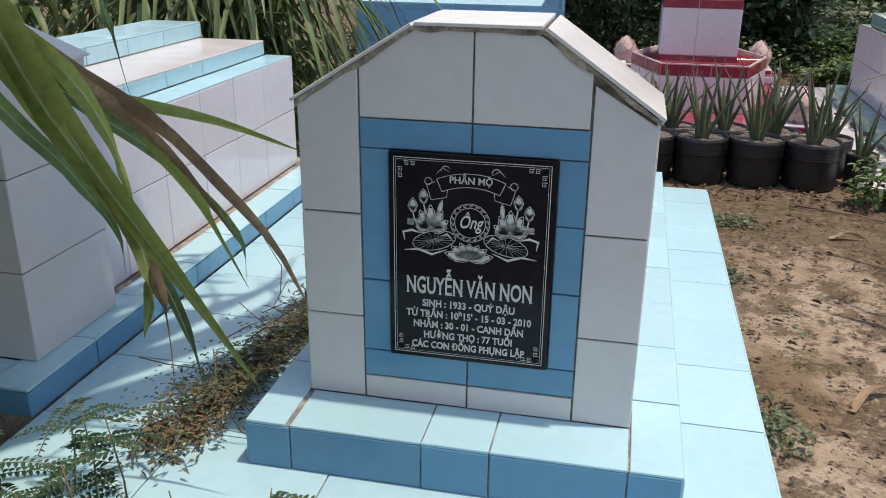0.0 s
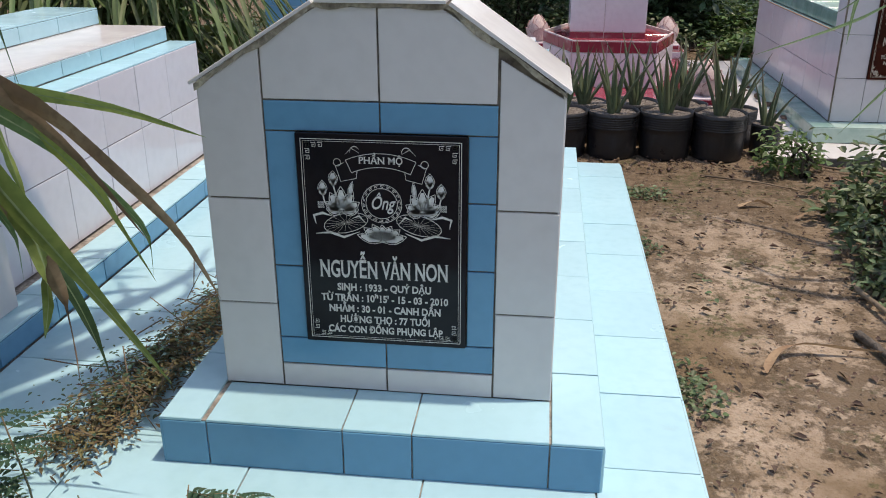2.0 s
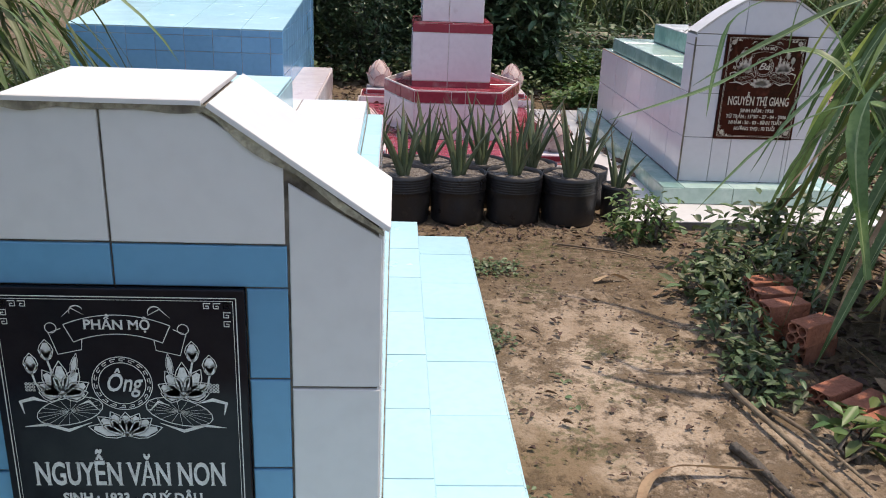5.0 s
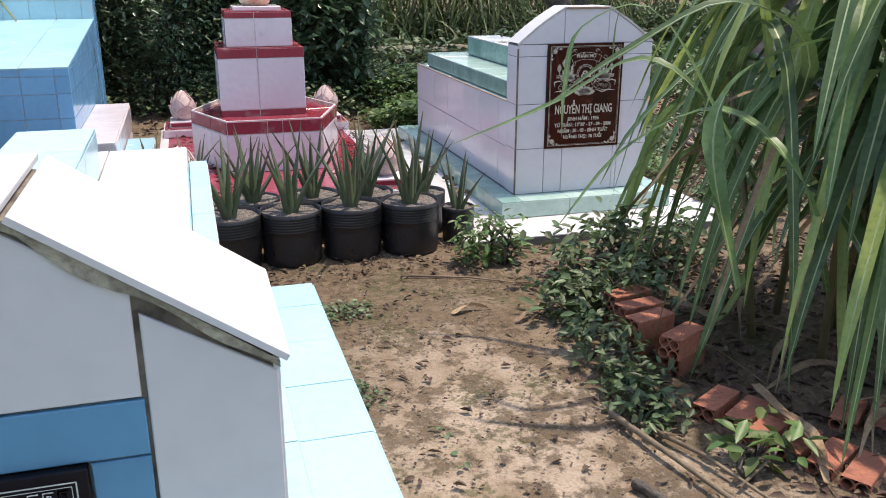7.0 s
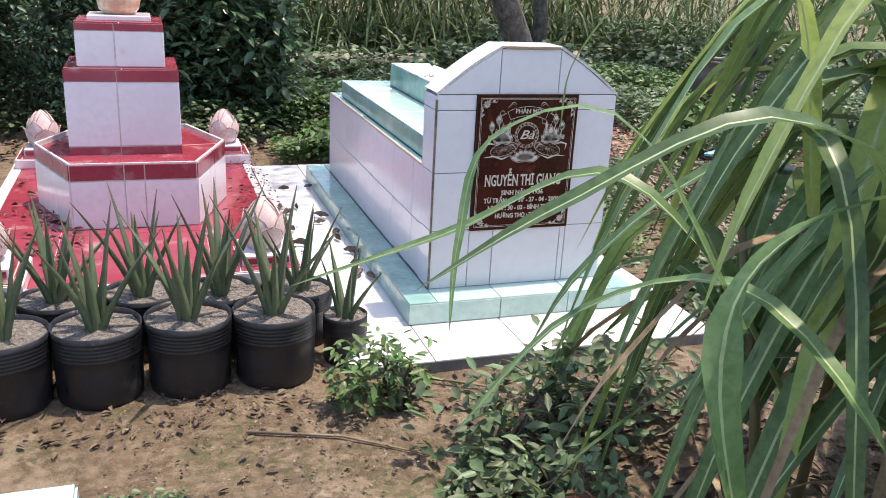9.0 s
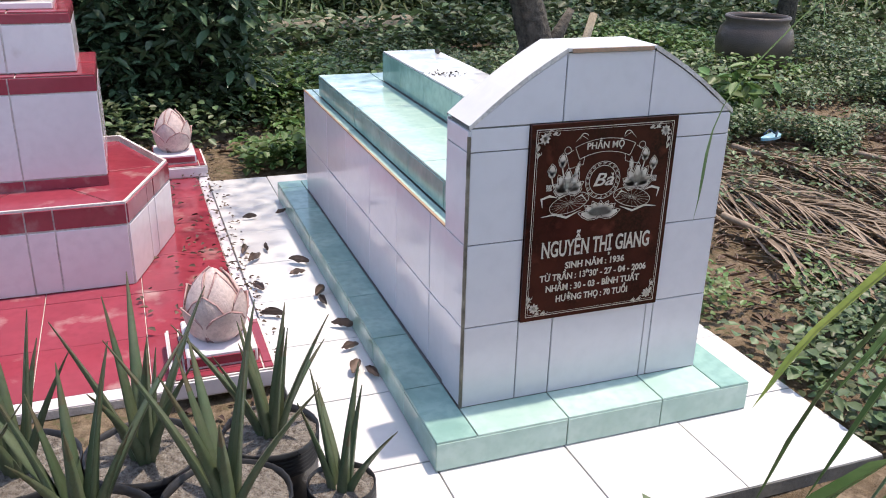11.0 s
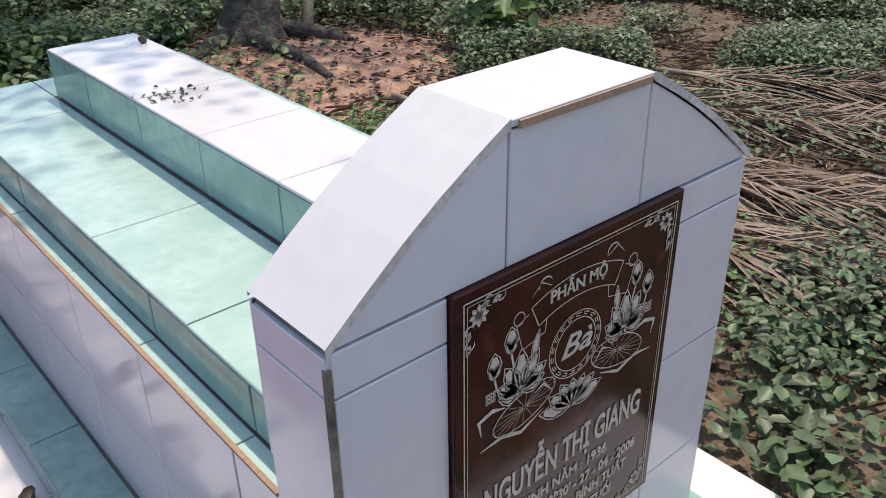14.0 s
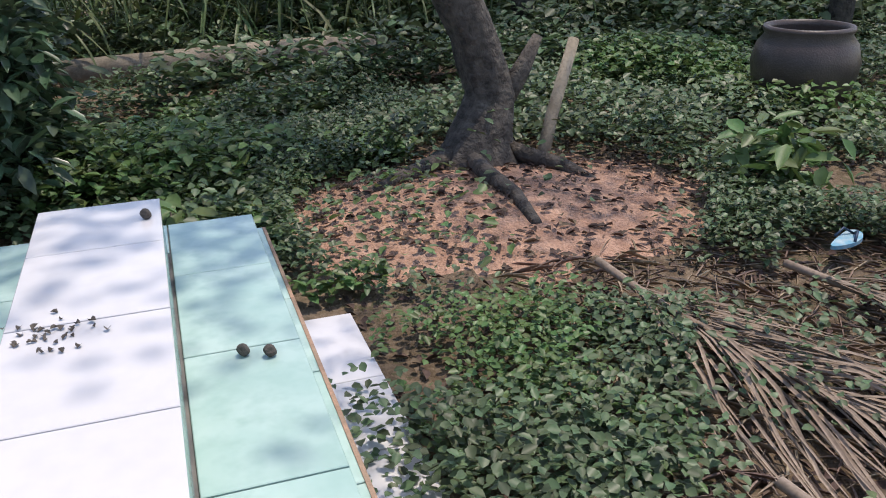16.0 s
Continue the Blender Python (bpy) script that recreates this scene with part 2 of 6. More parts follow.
def box_bm(x0, x1, y0, y1, z0, z1, bevel=0.0):
    bm = bmesh.new()
    bmesh.ops.create_cube(bm, size=1, matrix=Matrix.Translation(((x0 + x1) / 2, (y0 + y1) / 2, (z0 + z1) / 2)) @ Matrix.Diagonal((x1 - x0, y1 - y0, z1 - z0, 1)))
    if bevel:
        bmesh.ops.bevel(bm, geom=bm.edges[:], offset=bevel, segments=1, affect="EDGES")
    return bm


def prism_bm(profile, a, b, axis="y"):
    """A solid from a closed outline of (x, z) drawn along y (or of (y, z) along x)."""
    bm = bmesh.new()
    put = (lambda u, w, s: (u, s, w)) if axis == "y" else (lambda u, w, s: (s, u, w))
    v0 = [bm.verts.new(put(u, w, a)) for u, w in profile]
    v1 = [bm.verts.new(put(u, w, b)) for u, w in profile]
    bm.faces.new(v0)
    bm.faces.new(v1[::-1])
    for i in range(len(profile)):
        j = (i + 1) % len(profile)
        bm.faces.new((v0[j], v0[i], v1[i], v1[j]))
    bmesh.ops.recalc_face_normals(bm, faces=bm.faces[:])
    return bm


TH, GAP = 0.006, 0.0018


def tile(parent, mat, pts, normal, name="tile", th=TH, gap=GAP, tilt=0.0008):
    """One tile on a convex flat outline: set in by the joint, proud of the core, its rim chamfered."""
    base = rel(parent)
    nrm = Vector(normal).normalized()
    pts = [Vector(p) - base for p in pts]
    c = sum(pts, Vector()) / len(pts)

    def inset(d):
        out = []
        for i, p in enumerate(pts):
            a, q = pts[i - 1], pts[(i + 1) % len(pts)]
            e1, e2 = (p - a).normalized(), (q - p).normalized()
            n1, n2 = nrm.cross(e1), nrm.cross(e2)
            if n1.dot(c - p) < 0:
                n1 = -n1
            if n2.dot(c - p) < 0:
                n2 = -n2
            out.append(p + (n1 + n2) * (d / max(1 + n1.dot(n2), 0.3)))
        return out
    k = len(pts)
    low, mid, top = inset(gap), inset(gap), inset(gap + 0.0016)
    lift = [th + rnd.uniform(-tilt, tilt) for _ in range(1)] * k
    verts = [p - nrm * 0.001 for p in low] + [p + nrm * (h - 0.0014) for p, h in zip(mid, lift)] + [p + nrm * h for p, h in zip(top, lift)]
    faces = [tuple(range(2 * k, 3 * k))]
    for r in (0, k):
        faces += [(r + i, r + (i + 1) % k, r + k + (i + 1) % k, r + k + i) for i in range(k)]
    if (pts[1] - pts[0]).cross(pts[2] - pts[1]).dot(nrm) < 0:
        faces = [f[::-1] for f in faces]
    return raw(name, verts, faces, mat, parent)


def tiled(parent, mat, origin, u, v, us, vs, normal, name="tile", pick=None, **kw):
    """Tiles between the cuts us along u and vs along v, from an origin; pick(i, j) may choose another material."""
    o, u, v = Vector(origin), Vector(u), Vector(v)
    for i in range(len(us) - 1):
        for j in range(len(vs) - 1):
            m = pick(i, j) if pick else mat
            if m:
                tile(parent, m, [o + u * us[i] + v * vs[j], o + u * us[i + 1] + v * vs[j], o + u * us[i + 1] + v * vs[j + 1], o + u * us[i] + v * vs[j + 1]], normal, name, **kw)


def cuts(a, b, step, first=None):
    out, x = [a], a + (first or step)
    while x < b - step * 0.25:
        out.append(x)
        x += step
    return out + [b]


# ---- ground ----
def ground_height(x, y):
    h = G + 0.012 * noise.noise(Vector((x * 1.3, y * 1.3, 0))) + 0.006 * noise.noise(Vector((x * 6, y * 6, 3)))
    d = math.hypot((x - 3.95) / 1.0, (y - 9.75) / 0.85)
    h += 0.13 * math.exp(-d * d)
    if x > 1.75 and 3.0 < y < 5.2:
        h += 0.05 * min(1, (x - 1.75) / 0.5)
    return h


def ground():
    xs = np.unique(np.concatenate([np.linspace(-400, -6, 14), np.linspace(-6, 10, 230), np.linspace(10, 400, 14)]))
    ys = np.unique(np.concatenate([np.linspace(-400, -2, 14), np.linspace(-2, 18, 280), np.linspace(18, 500, 16)]))
    verts = [(x, y, ground_height(x, y)) for y in ys for x in xs]
    w = len(xs)
    faces, idx = [], []
    for j in range(len(ys) - 1):
        for i in range(w - 1):
            faces.append((j * w + i, j * w + i + 1, (j + 1) * w + i + 1, (j + 1) * w + i))
            x, y = xs[i], ys[j]
            idx.append(1 if math.hypot((x - 3.95) / 1.15, (y - 9.7) / 0.95) + 0.35 * noise.noise(Vector((x * 3, y * 3, 0))) < 1 else 0)
    g = raw("ground", verts, faces, [SOIL, MOUND], smooth=True, index=idx)
    tagged(g, "trodden brown earth with pale worn patches and leaf litter", "ground", kind="structure")


ground()


# ---- strokes and lettering on the plaques ----
class Drawing:
    """Flat strokes and fills in a plaque's own plane: u to the right, v up, metres from its centre."""

    def __init__(self):
        self.v, self.f = [], []

    def fill(self, pts):
        n = len(self.v)
        self.v += [(u, 0.0, w) for u, w in pts]
        self.f.append(tuple(range(n, n + len(pts))))

    def stroke(self, pts, width, taper=False, closed=False):
        pts = [Vector(p) for p in pts]
        if closed:
            pts = pts + [pts[0]]
        left, right = [], []
        for i, p in enumerate(pts):
            d = (pts[min(i + 1, len(pts) - 1)] - pts[max(i - 1, 0)])
            if closed and i in (0, len(pts) - 1):
                d = pts[1] - pts[-2]
            d.normalize()
            s = width / 2 * ((1 - abs(2 * i / (len(pts) - 1) - 1) ** 2 * 0.85) if taper else 1)
            left.append(p + Vector((-d.y, d.x)) * s)
            right.append(p - Vector((-d.y, d.x)) * s)
        n, k = len(self.v), len(pts)
        self.v += [(p.x, 0.0, p.y) for p in left + right]
        self.f += [(n + i, n + k + i, n + k + i + 1, n + i + 1) for i in range(k - 1)]

    def petal(self, base, angle, length, width, line):
        a = radians(angle)
        ax, side = Vector((math.cos(a), math.sin(a))), Vector((-math.sin(a), math.cos(a)))
        b = Vector(base)
        prof = [(0, 0), (0.25, 0.75), (0.5, 1.0), (0.75, 0.72), (1, 0)]
        self.stroke([b + ax * length * t + side * width / 2 * w for t, w in prof], line)
        self.stroke([b + ax * length * t - side * width / 2 * w for t, w in prof], line)
        self.fill([b + ax * length * t + side * width / 2 * w * 0.80 for t, w in ((0.15, 0.3), (0.5, 1), (0.85, 0.35))][::-1]
                  + [b + ax * length * t - side * width / 2 * w * 0.80 for t, w in ((0.15, 0.3), (0.5, 1), (0.85, 0.35))])

    def done(self, name, mat, parent, label=""):
        faces = [f for f in self.f]
        ob = raw(name, self.v, faces, mat, parent, label=label)
        ob.location = (0, -0.0012, 0)
        return ob


def add_serifs(me, size):
    """Thin feet and heads on the stems of a line of capitals, as carved letters have."""
    flat = []
    for e in me.edges:
        a, b = me.vertices[e.vertices[0]].co, me.vertices[e.vertices[1]].co
        if a.z > 0 and b.z > 0 and abs(a.y - b.y) < size * 0.002 and 0.05 * size < abs(a.x - b.x) < 0.22 * size:
            flat.append((min(a.x, b.x), max(a.x, b.x), round(a.y / size, 2)))
    levels = collections.Counter(y for _, _, y in flat)
    if not levels:
        return
    middle = sum(y * n for y, n in levels.items()) / sum(levels.values())
    low = max((n, y) for y, n in levels.items() if y <= middle)[1]
    high = max(((n, y) for y, n in levels.items() if y > middle), default=(0, None))[1]
    bm = bmesh.new()
    bm.from_mesh(me)
    for x0, x1, y in sorted(set(flat)):
        if y not in (low, high):
            continue
        way, o = (1 if y == low else -1), size * 0.055
        pts = [(x0 - o, y * size), (x1 + o, y * size), (x1 + o, y * size + way * size * 0.028), (x0 - o, y * size + way * size * 0.028)]
        bm.faces.new([bm.verts.new((u, w, 0.0008)) for u, w in pts])
    bm.to_mesh(me)
    bm.free()


def lettering(text, size, at, mat, parent, width=None, bold=0.0, shear=0.0, serif=False):
    cu = bpy.data.curves.new("lettering", "FONT")
    cu.body, cu.size, cu.align_x, cu.align_y = text, size, "CENTER", "CENTER"
    cu.offset, cu.extrude, cu.shear, cu.resolution_u = bold, 0.0006, shear, 3
    ob = bpy.data.objects.new("lettering", cu)
    scene.collection.objects.link(ob)
    me = bpy.data.meshes.new_from_object(ob.evaluated_get(bpy.context.evaluated_depsgraph_get()))
    bpy.data.objects.remove(ob)
    me.materials.clear()
    me.materials.append(mat)
    if serif:
        add_serifs(me, size)
    xs = [v.co.x for v in me.vertices]
    k = width / (max(xs) - min(xs)) if width and xs else 1.0
    out = new("lettering", me)
    out.parent = parent
    out.matrix_basis = Matrix.Translation((at[0], -0.0012, at[1])) @ Matrix.Rotation(radians(90), 4, "X") @ Matrix.Diagonal((k, 1, 1, 1))
    return tagged(out, "engraved pale line of words")


def arc(cx, cy, r, a0, a1, n=16):
    return [(cx + r * math.cos(radians(a0 + (a1 - a0) * i / n)), cy + r * math.sin(radians(a0 + (a1 - a0) * i / n))) for i in range(n + 1)]


def plaque(parent, x0, x1, z0, z1, y, stone, ink, lines, title, inner, label, corners, ring):
    """A polished slab with an engraved border, scroll, ring, lotus flowers and lines of words."""
    base = rel(parent)
    cx, cz, w, h = (x0 + x1) / 2, (z0 + z1) / 2, x1 - x0, z1 - z0
    slab = part("plaque", box_bm(-w / 2, w / 2, 0, 0.016, -h / 2, h / 2, 0.0015), stone, parent, label)
    slab.location = Vector((cx, y - 0.010, cz)) - base
    s = w / 0.365                                       # drawn for a slab 0.365 m wide
    d = Drawing()
    bw, bh = w / 2 - 0.012 * s, h / 2 - 0.012 * s
    for k, t in ((0.0, 0.0016 * s), (0.0045 * s, 0.0008 * s)):
        a, b = bw - k, bh - k
        d.stroke([(-a, -b), (a, -b)], t); d.stroke([(-a, b), (a, b)], t)
        d.stroke([(-a, -b), (-a, b)], t); d.stroke([(a, -b), (a, b)], t)
    d.done("border_line", ink, slab, "thin engraved double border")
    for sx in (-1, 1):
        for sz in (-1, 1):
            d = Drawing()
            ox, oz = sx * (bw - 0.008 * s), sz * (bh - 0.008 * s)
            if corners == "fret":
                for k in range(3):
                    for u, v in ((k * 0.014 + 0.004, 0.004), (0.004, k * 0.014 + 0.004)):
                        q = [(0, 0), (0.010, 0), (0.010, 0.008), (0.003, 0.008), (0.003, 0.004), (0.007, 0.004)]
                        d.stroke([(ox - sx * (u - 0.004 + a) * s, oz - sz * (v - 0.004 + b) * s) for a, b in q], 0.0016 * s)
            else:
                for k in range(8):
                    d.petal((ox - sx * 0.012 * s, oz - sz * 0.012 * s), k * 45, 0.013 * s, 0.006 * s, 0.001 * s)
                for du, dv in ((1, 0), (0, 1)):
                    for k in range(2):
                        bx, bz = ox - sx * du * (0.026 + 0.016 * k) * s, oz - sz * dv * (0.026 + 0.016 * k) * s
                        d.stroke(arc(bx, bz, 0.006 * s, 20 + 90 * k, 290 + 90 * k, 10), 0.0022 * s, taper=True)
                        d.petal((bx, bz), 200 if du else 250, 0.013 * s, 0.006 * s, 0.001 * s)
            tagged(d.done("corner_ornament", ink, slab, "engraved corner ornament"), kind="stuff")
    top = h / 2
    # scroll banner
    d = Drawing()
    zc = top - 0.060 * s
    for r in (0.185, 0.155):
        d.stroke(arc(0, zc - 0.165 * s, r * s, 66, 114, 18), 0.0013 * s)
    for sx in (-1, 1):
        e0, e1 = 0.155 * math.cos(radians(66)), 0.185 * math.cos(radians(66))
        f0, f1 = 0.155 * math.sin(radians(66)) - 0.165, 0.185 * math.sin(radians(66)) - 0.165
        d.stroke([(sx * e0 * s, zc + f0 * s), (sx * e1 * s, zc + f1 * s)], 0.0013 * s)
        d.stroke([(sx * (e0 - 0.012) * s, zc + (f0 + 0.004) * s), (sx * (e0 - 0.010) * s, zc + (f0 - 0.012) * s), (sx * (e0 + 0.024) * s, zc + (f0 - 0.020) * s),
                  (sx * (e0 + 0.034) * s, zc + (f0 + 0.014) * s), (sx * (e1 + 0.004) * s, zc + (f1 - 0.006) * s)], 0.0013 * s)
        d.stroke(arc(sx * (e1 + 0.018) * s, zc + (f0 + 0.022) * s, 0.008 * s, 0, 360, 14), 0.0013 * s)
        d.stroke(arc(sx * 0.055 * s, zc + 0.024 * s, 0.010 * s, 20, 200, 10), 0.0022 * s, taper=True)
        d.stroke([(sx * 0.045 * s, zc + 0.020 * s), (sx * 0.062 * s, zc + 0.030 * s), (sx * 0.076 * s, zc + 0.016 * s)], 0.0022 * s, taper=True)
    d.done("scroll_banner", ink, slab, "engraved scroll banner")
    lettering(title, 0.021 * s, (0, zc + 0.004 * s), ink, slab, 0.094 * s, 0.0003, serif=True)
    # ring with key pattern
    d = Drawing()
    rz = top - ring * s
    for r, t in ((0.0435, 0.0013), (0.034, 0.0013)):
        d.stroke(arc(0, rz, r * s, 0, 360, 40)[:-1], t * s, closed=True)
    for k in range(18):
        a = k * 20
        d.stroke(arc(0, rz, 0.0405 * s, a, a + 12, 4) + arc(0, rz, 0.0372 * s, a + 12, a + 4, 3), 0.0013 * s)
    d.done("ring", ink, slab, "engraved ring with a key pattern")
    lettering(inner, 0.042 * s, (0, rz), ink, slab, 0.052 * s, 0.0004, shear=0.35)
    # lotus flowers
    for sx in (-1, 1):
        d = Drawing()
        cx0, cz0 = sx * 0.088 * s, rz - 0.010 * s
        for k, a in enumerate((90, 60, 120, 30, 150, 10, 170)):
            d.petal((cx0, cz0 - 0.012 * s), a, (0.058 - 0.004 * k) * s, 0.024 * s, 0.0014 * s)
        for bx, bz, sway in ((0.104, 0.050, 0.5), (0.128, 0.028, 1.0)):
            bx0 = sx * bx * s
            d.stroke([(bx0, rz + (bz - 0.012) * s), (bx0 - sx * 0.004 * s, rz + (bz - 0.030) * s), (cx0 + sx * 0.012 * s, cz0 - 0.010 * s)], 0.003 * s)
            d.petal((bx0, rz + (bz - 0.014) * s), 90, 0.034 * s, 0.021 * s, 0.0012 * s)
            d.petal((bx0, rz + (bz - 0.014) * s), 110, 0.020 * s, 0.010 * s, 0.001 * s)
            d.petal((bx0, rz + (bz - 0.014) * s), 70, 0.020 * s, 0.010 * s, 0.001 * s)
        d.petal((sx * 0.072 * s, rz + 0.010 * s), 85 + sx * 10, 0.040 * s, 0.010 * s, 0.001 * s)
        for k in range(3):
            for q in range(3):
                d.stroke(arc(sx * (0.128 + 0.005 * k) * s, rz - 0.012 * s + 0.005 * q * s, 0.0019 * s, 0, 360, 6)[:-1], 0.0013 * s, closed=True)
        # the leaf below, ribbed, with a curling rim
        leaf = [(math.cos(radians(a)) * 0.050 * s, math.sin(radians(a)) * 0.022 * s) for a in range(0, 360, 20)]
        lx, lz = sx * 0.080 * s, rz - 0.047 * s
        tilt = radians(-14 * sx)
        turned = [(lx + u * math.cos(tilt) - v * math.sin(tilt), lz + u * math.sin(tilt) + v * math.cos(tilt)) for u, v in leaf]
        d.stroke(turned, 0.0014 * s, closed=True)
        for u, v in turned:
            d.stroke([(lx + (u - lx) * 0.06, lz + (v - lz) * 0.06), (lx + (u - lx) * 0.96, lz + (v - lz) * 0.96)], 0.0030 * s, taper=True)
        d.stroke([(sx * 0.146 * s, rz - 0.052 * s), (sx * 0.150 * s, rz - 0.032 * s), (sx * 0.130 * s, rz - 0.026 * s), (sx * 0.110 * s, rz - 0.032 * s)], 0.0065 * s, taper=True)
        d.stroke([(sx * 0.148 * s, rz - 0.074 * s), (sx * 0.115 * s, rz - 0.070 * s), (sx * 0.085 * s, rz - 0.080 * s), (sx * 0.050 * s, rz - 0.066 * s)], 0.006 * s, taper=True)
        d.stroke([(sx * 0.036 * s, rz - 0.046 * s), (sx * 0.050 * s, rz - 0.030 * s), (sx * 0.066 * s, rz - 0.036 * s)], 0.0045 * s, taper=True)
        d.done("lotus_flower", ink, slab, "engraved lotus with buds and a ribbed leaf")
    d = Drawing()
    for k, a in enumerate((90, 62, 118, 38, 142, 15, 165)):
        d.petal((0, rz - 0.088 * s), a, (0.040 + 0.003 * k) * s, 0.023 * s, 0.0014 * s)
    d.done("lotus_flower", ink, slab, "engraved open lotus")
    for text, size, z, width, bold in lines:
        lettering(text, size * s, (0, top - z * s), ink, slab, width * s, bold * s, serif=True)
    return slab


# ---- headstone and tomb pieces ----
def coping(parent, pts, y0, y1, mat, name="roof_tile", over=0.012, core=CEMENT):
    """Sloping cover tiles along a line of (x, z), from y0 to y1, on a rough cement bed."""
    for (xa, za), (xb, zb) in zip(pts, pts[1:]):
        d = Vector((xb - xa, 0, zb - za))
        n = Vector((-d.z, 0, d.x)).normalized()
        a, b = Vector((xa, 0, za)), Vector((xb, 0, zb))
        quad = [a + Vector((0, y0 - over, 0)), b + Vector((0, y0 - over, 0)), b + Vector((0, y1, 0)), a + Vector((0, y1, 0))]
        tile(parent, mat, [q + n * 0.008 for q in quad], n, name, th=0.007, gap=0.001)


def grave_a():
    thing = empty("tomb", (-0.3, 3.2, G))
    # platform
    plat = part("platform", box_bm(-1.37 + 0.3, 0.475 + 0.3 - TH, 1.25 - 3.2, 4.72 - 3.2 - TH, 0, 0.034 - G), GROUT, thing, "low platform of light blue tiles")
    tiled(plat, SKY_TILE, (0, 0, 0.034), (1, 0, 0), (0, 1, 0), [-1.37, -0.95, -0.55, -0.15, 0.23, 0.475 - TH], cuts(1.25, 4.72, 0.325, 0.31), (0, 0, 1))
    tiled(plat, SKY_TILE, (0.475 - TH, 0, G), (0, 1, 0), (0, 0, 1), cuts(1.25, 4.72, 0.325, 0.31), [0.01, 0.034 - G], (1, 0, 0))
    tiled(plat, SKY_TILE, (0, 4.72 - TH, G), (1, 0, 0), (0, 0, 1), [-1.37, -0.95, -0.55, -0.15, 0.23, 0.475], [0.01, 0.034 - G], (0, 1, 0))
    # plinth
    x0, x1, y0, y1, zt = -0.752, 0.243, 2.115, 4.55, 0.16
    pl = part("plinth", box_bm(x0 + 0.3 + TH, x1 + 0.3 - TH, y0 - 3.2 + TH, y1 - 3.2, 0.036 - G, zt - G - TH), GROUT, thing, "stepped plinth, mid blue front and light blue top")
    us = [x0 + 0.004, -0.642, -0.330, -0.175, 0.125, x1 - 0.004]
    tiled(pl, BLUE, (0, y0 + TH, 0.036), (1, 0, 0), (0, 0, 1), us, [0.002, zt - 0.036 - 0.007], (0, -1, 0), gap=0.0017)
    tiled(pl, SKY_TILE, (0, 0, zt - TH), (1, 0, 0), (0, 1, 0), us[1:-1], [y0, 2.285], (0, 0, 1), gap=0.0017)
    tiled(pl, SKY_TILE, (0, 0, zt - TH), (1, 0, 0), (0, 1, 0), [0.127, x1], cuts(y0, y1, 0.30), (0, 0, 1))
    tiled(pl, SKY_TILE, (0, 0, zt - TH), (1, 0, 0), (0, 1, 0), [x0, -0.652], cuts(y0, y1, 0.30), (0, 0, 1))
    tiled(pl, SKY_TILE, (0, 0, zt - TH), (1, 0, 0), (0, 1, 0), [0.096, 0.127], cuts(2.51, y1, 0.30), (0, 0, 1))
    tiled(pl, SKY_TILE, (0, 0, zt - TH), (1, 0, 0), (0, 1, 0), [-0.642, -0.3, 0.096], [4.365, y1], (0, 0, 1))
    for x, n in ((x0 + TH, -1), (x1 - TH, 1)):
        tiled(pl, BLUE if n < 0 else SKY_TILE, (x, 0, 0.036), (0, 1, 0), (0, 0, 1), cuts(y0, y1, 0.30), [0.002, zt - 0.036 - 0.007], (n, 0, 0))
    # headstone
    L, R, bot, eave, yf, yb = -0.650, 0.126, 0.16, 0.882, 2.28, 2.50
    rl, rr, top = -0.383, -0.118, 1.046
    hs = part("headstone", prism_bm([(L + 0.3 + TH, bot - G), (R + 0.3 - TH, bot - G), (R + 0.3 - TH, eave - G), (rr + 0.3, top - G), (rl + 0.3, top - G), (L + 0.3 + TH, eave - G)], yf - 3.2 + TH, yb - 3.2), GRIME, thing,
              "gabled headstone of off-white tiles with chipped cement edges")
    o, U, V, N = (0, yf + TH, 0), (1, 0, 0), (0, 0, 1), (0, -1, 0)
    tiled(hs, WHITE, o, U, V, [L, -0.508], [bot, 0.376, 0.630], N, gap=0.0021, tilt=0.0014)
    tiled(hs, WHITE, o, U, V, [-0.010, R], [bot, 0.377, 0.622], N, gap=0.0021, tilt=0.0014)
    y = yf + TH
    P = lambda *q: [(u, y, w) for u, w in q]
    tile(hs, WHITE, P((-0.508, 0.85), (-0.258, 0.85), (-0.258, 1.042), (rl, 1.042), (-0.508, 0.968)), N, gap=0.0021, tilt=0.0014)
    tile(hs, WHITE, P((-0.258, 0.85), (-0.012, 0.85), (-0.012, 0.968), (rr - 0.01, 1.042), (-0.258, 1.042)), N, gap=0.0021, tilt=0.0014)
    tile(hs, WHITE, P((L, 0.630), (-0.508, 0.630), (-0.508, 0.966), (L, eave - 0.008)), N, gap=0.0021, tilt=0.0014)
    tile(hs, WHITE, P((-0.010, 0.622), (R, 0.622), (R, eave - 0.018), (-0.010, 0.945)), N, gap=0.0021, tilt=0.0014)
    tiled(hs, WHITE, o, U, V, [-0.508, -0.258, -0.010], [bot, 0.222], N, gap=0.0021, tilt=0.0014)
    tiled(hs, BLUE, o, U, V, [-0.508, -0.258, -0.010], [0.222, 0.292], N)
    tiled(hs, BLUE, o, U, V, [-0.508, -0.258, -0.010], [0.784, 0.85], N)
    tiled(hs, BLUE, o, U, V, [-0.508, -0.440], [0.292, 0.473, 0.784], N)
    tiled(hs, BLUE, o, U, V, [-0.073, -0.010], [0.292, 0.479, 0.636, 0.784], N)
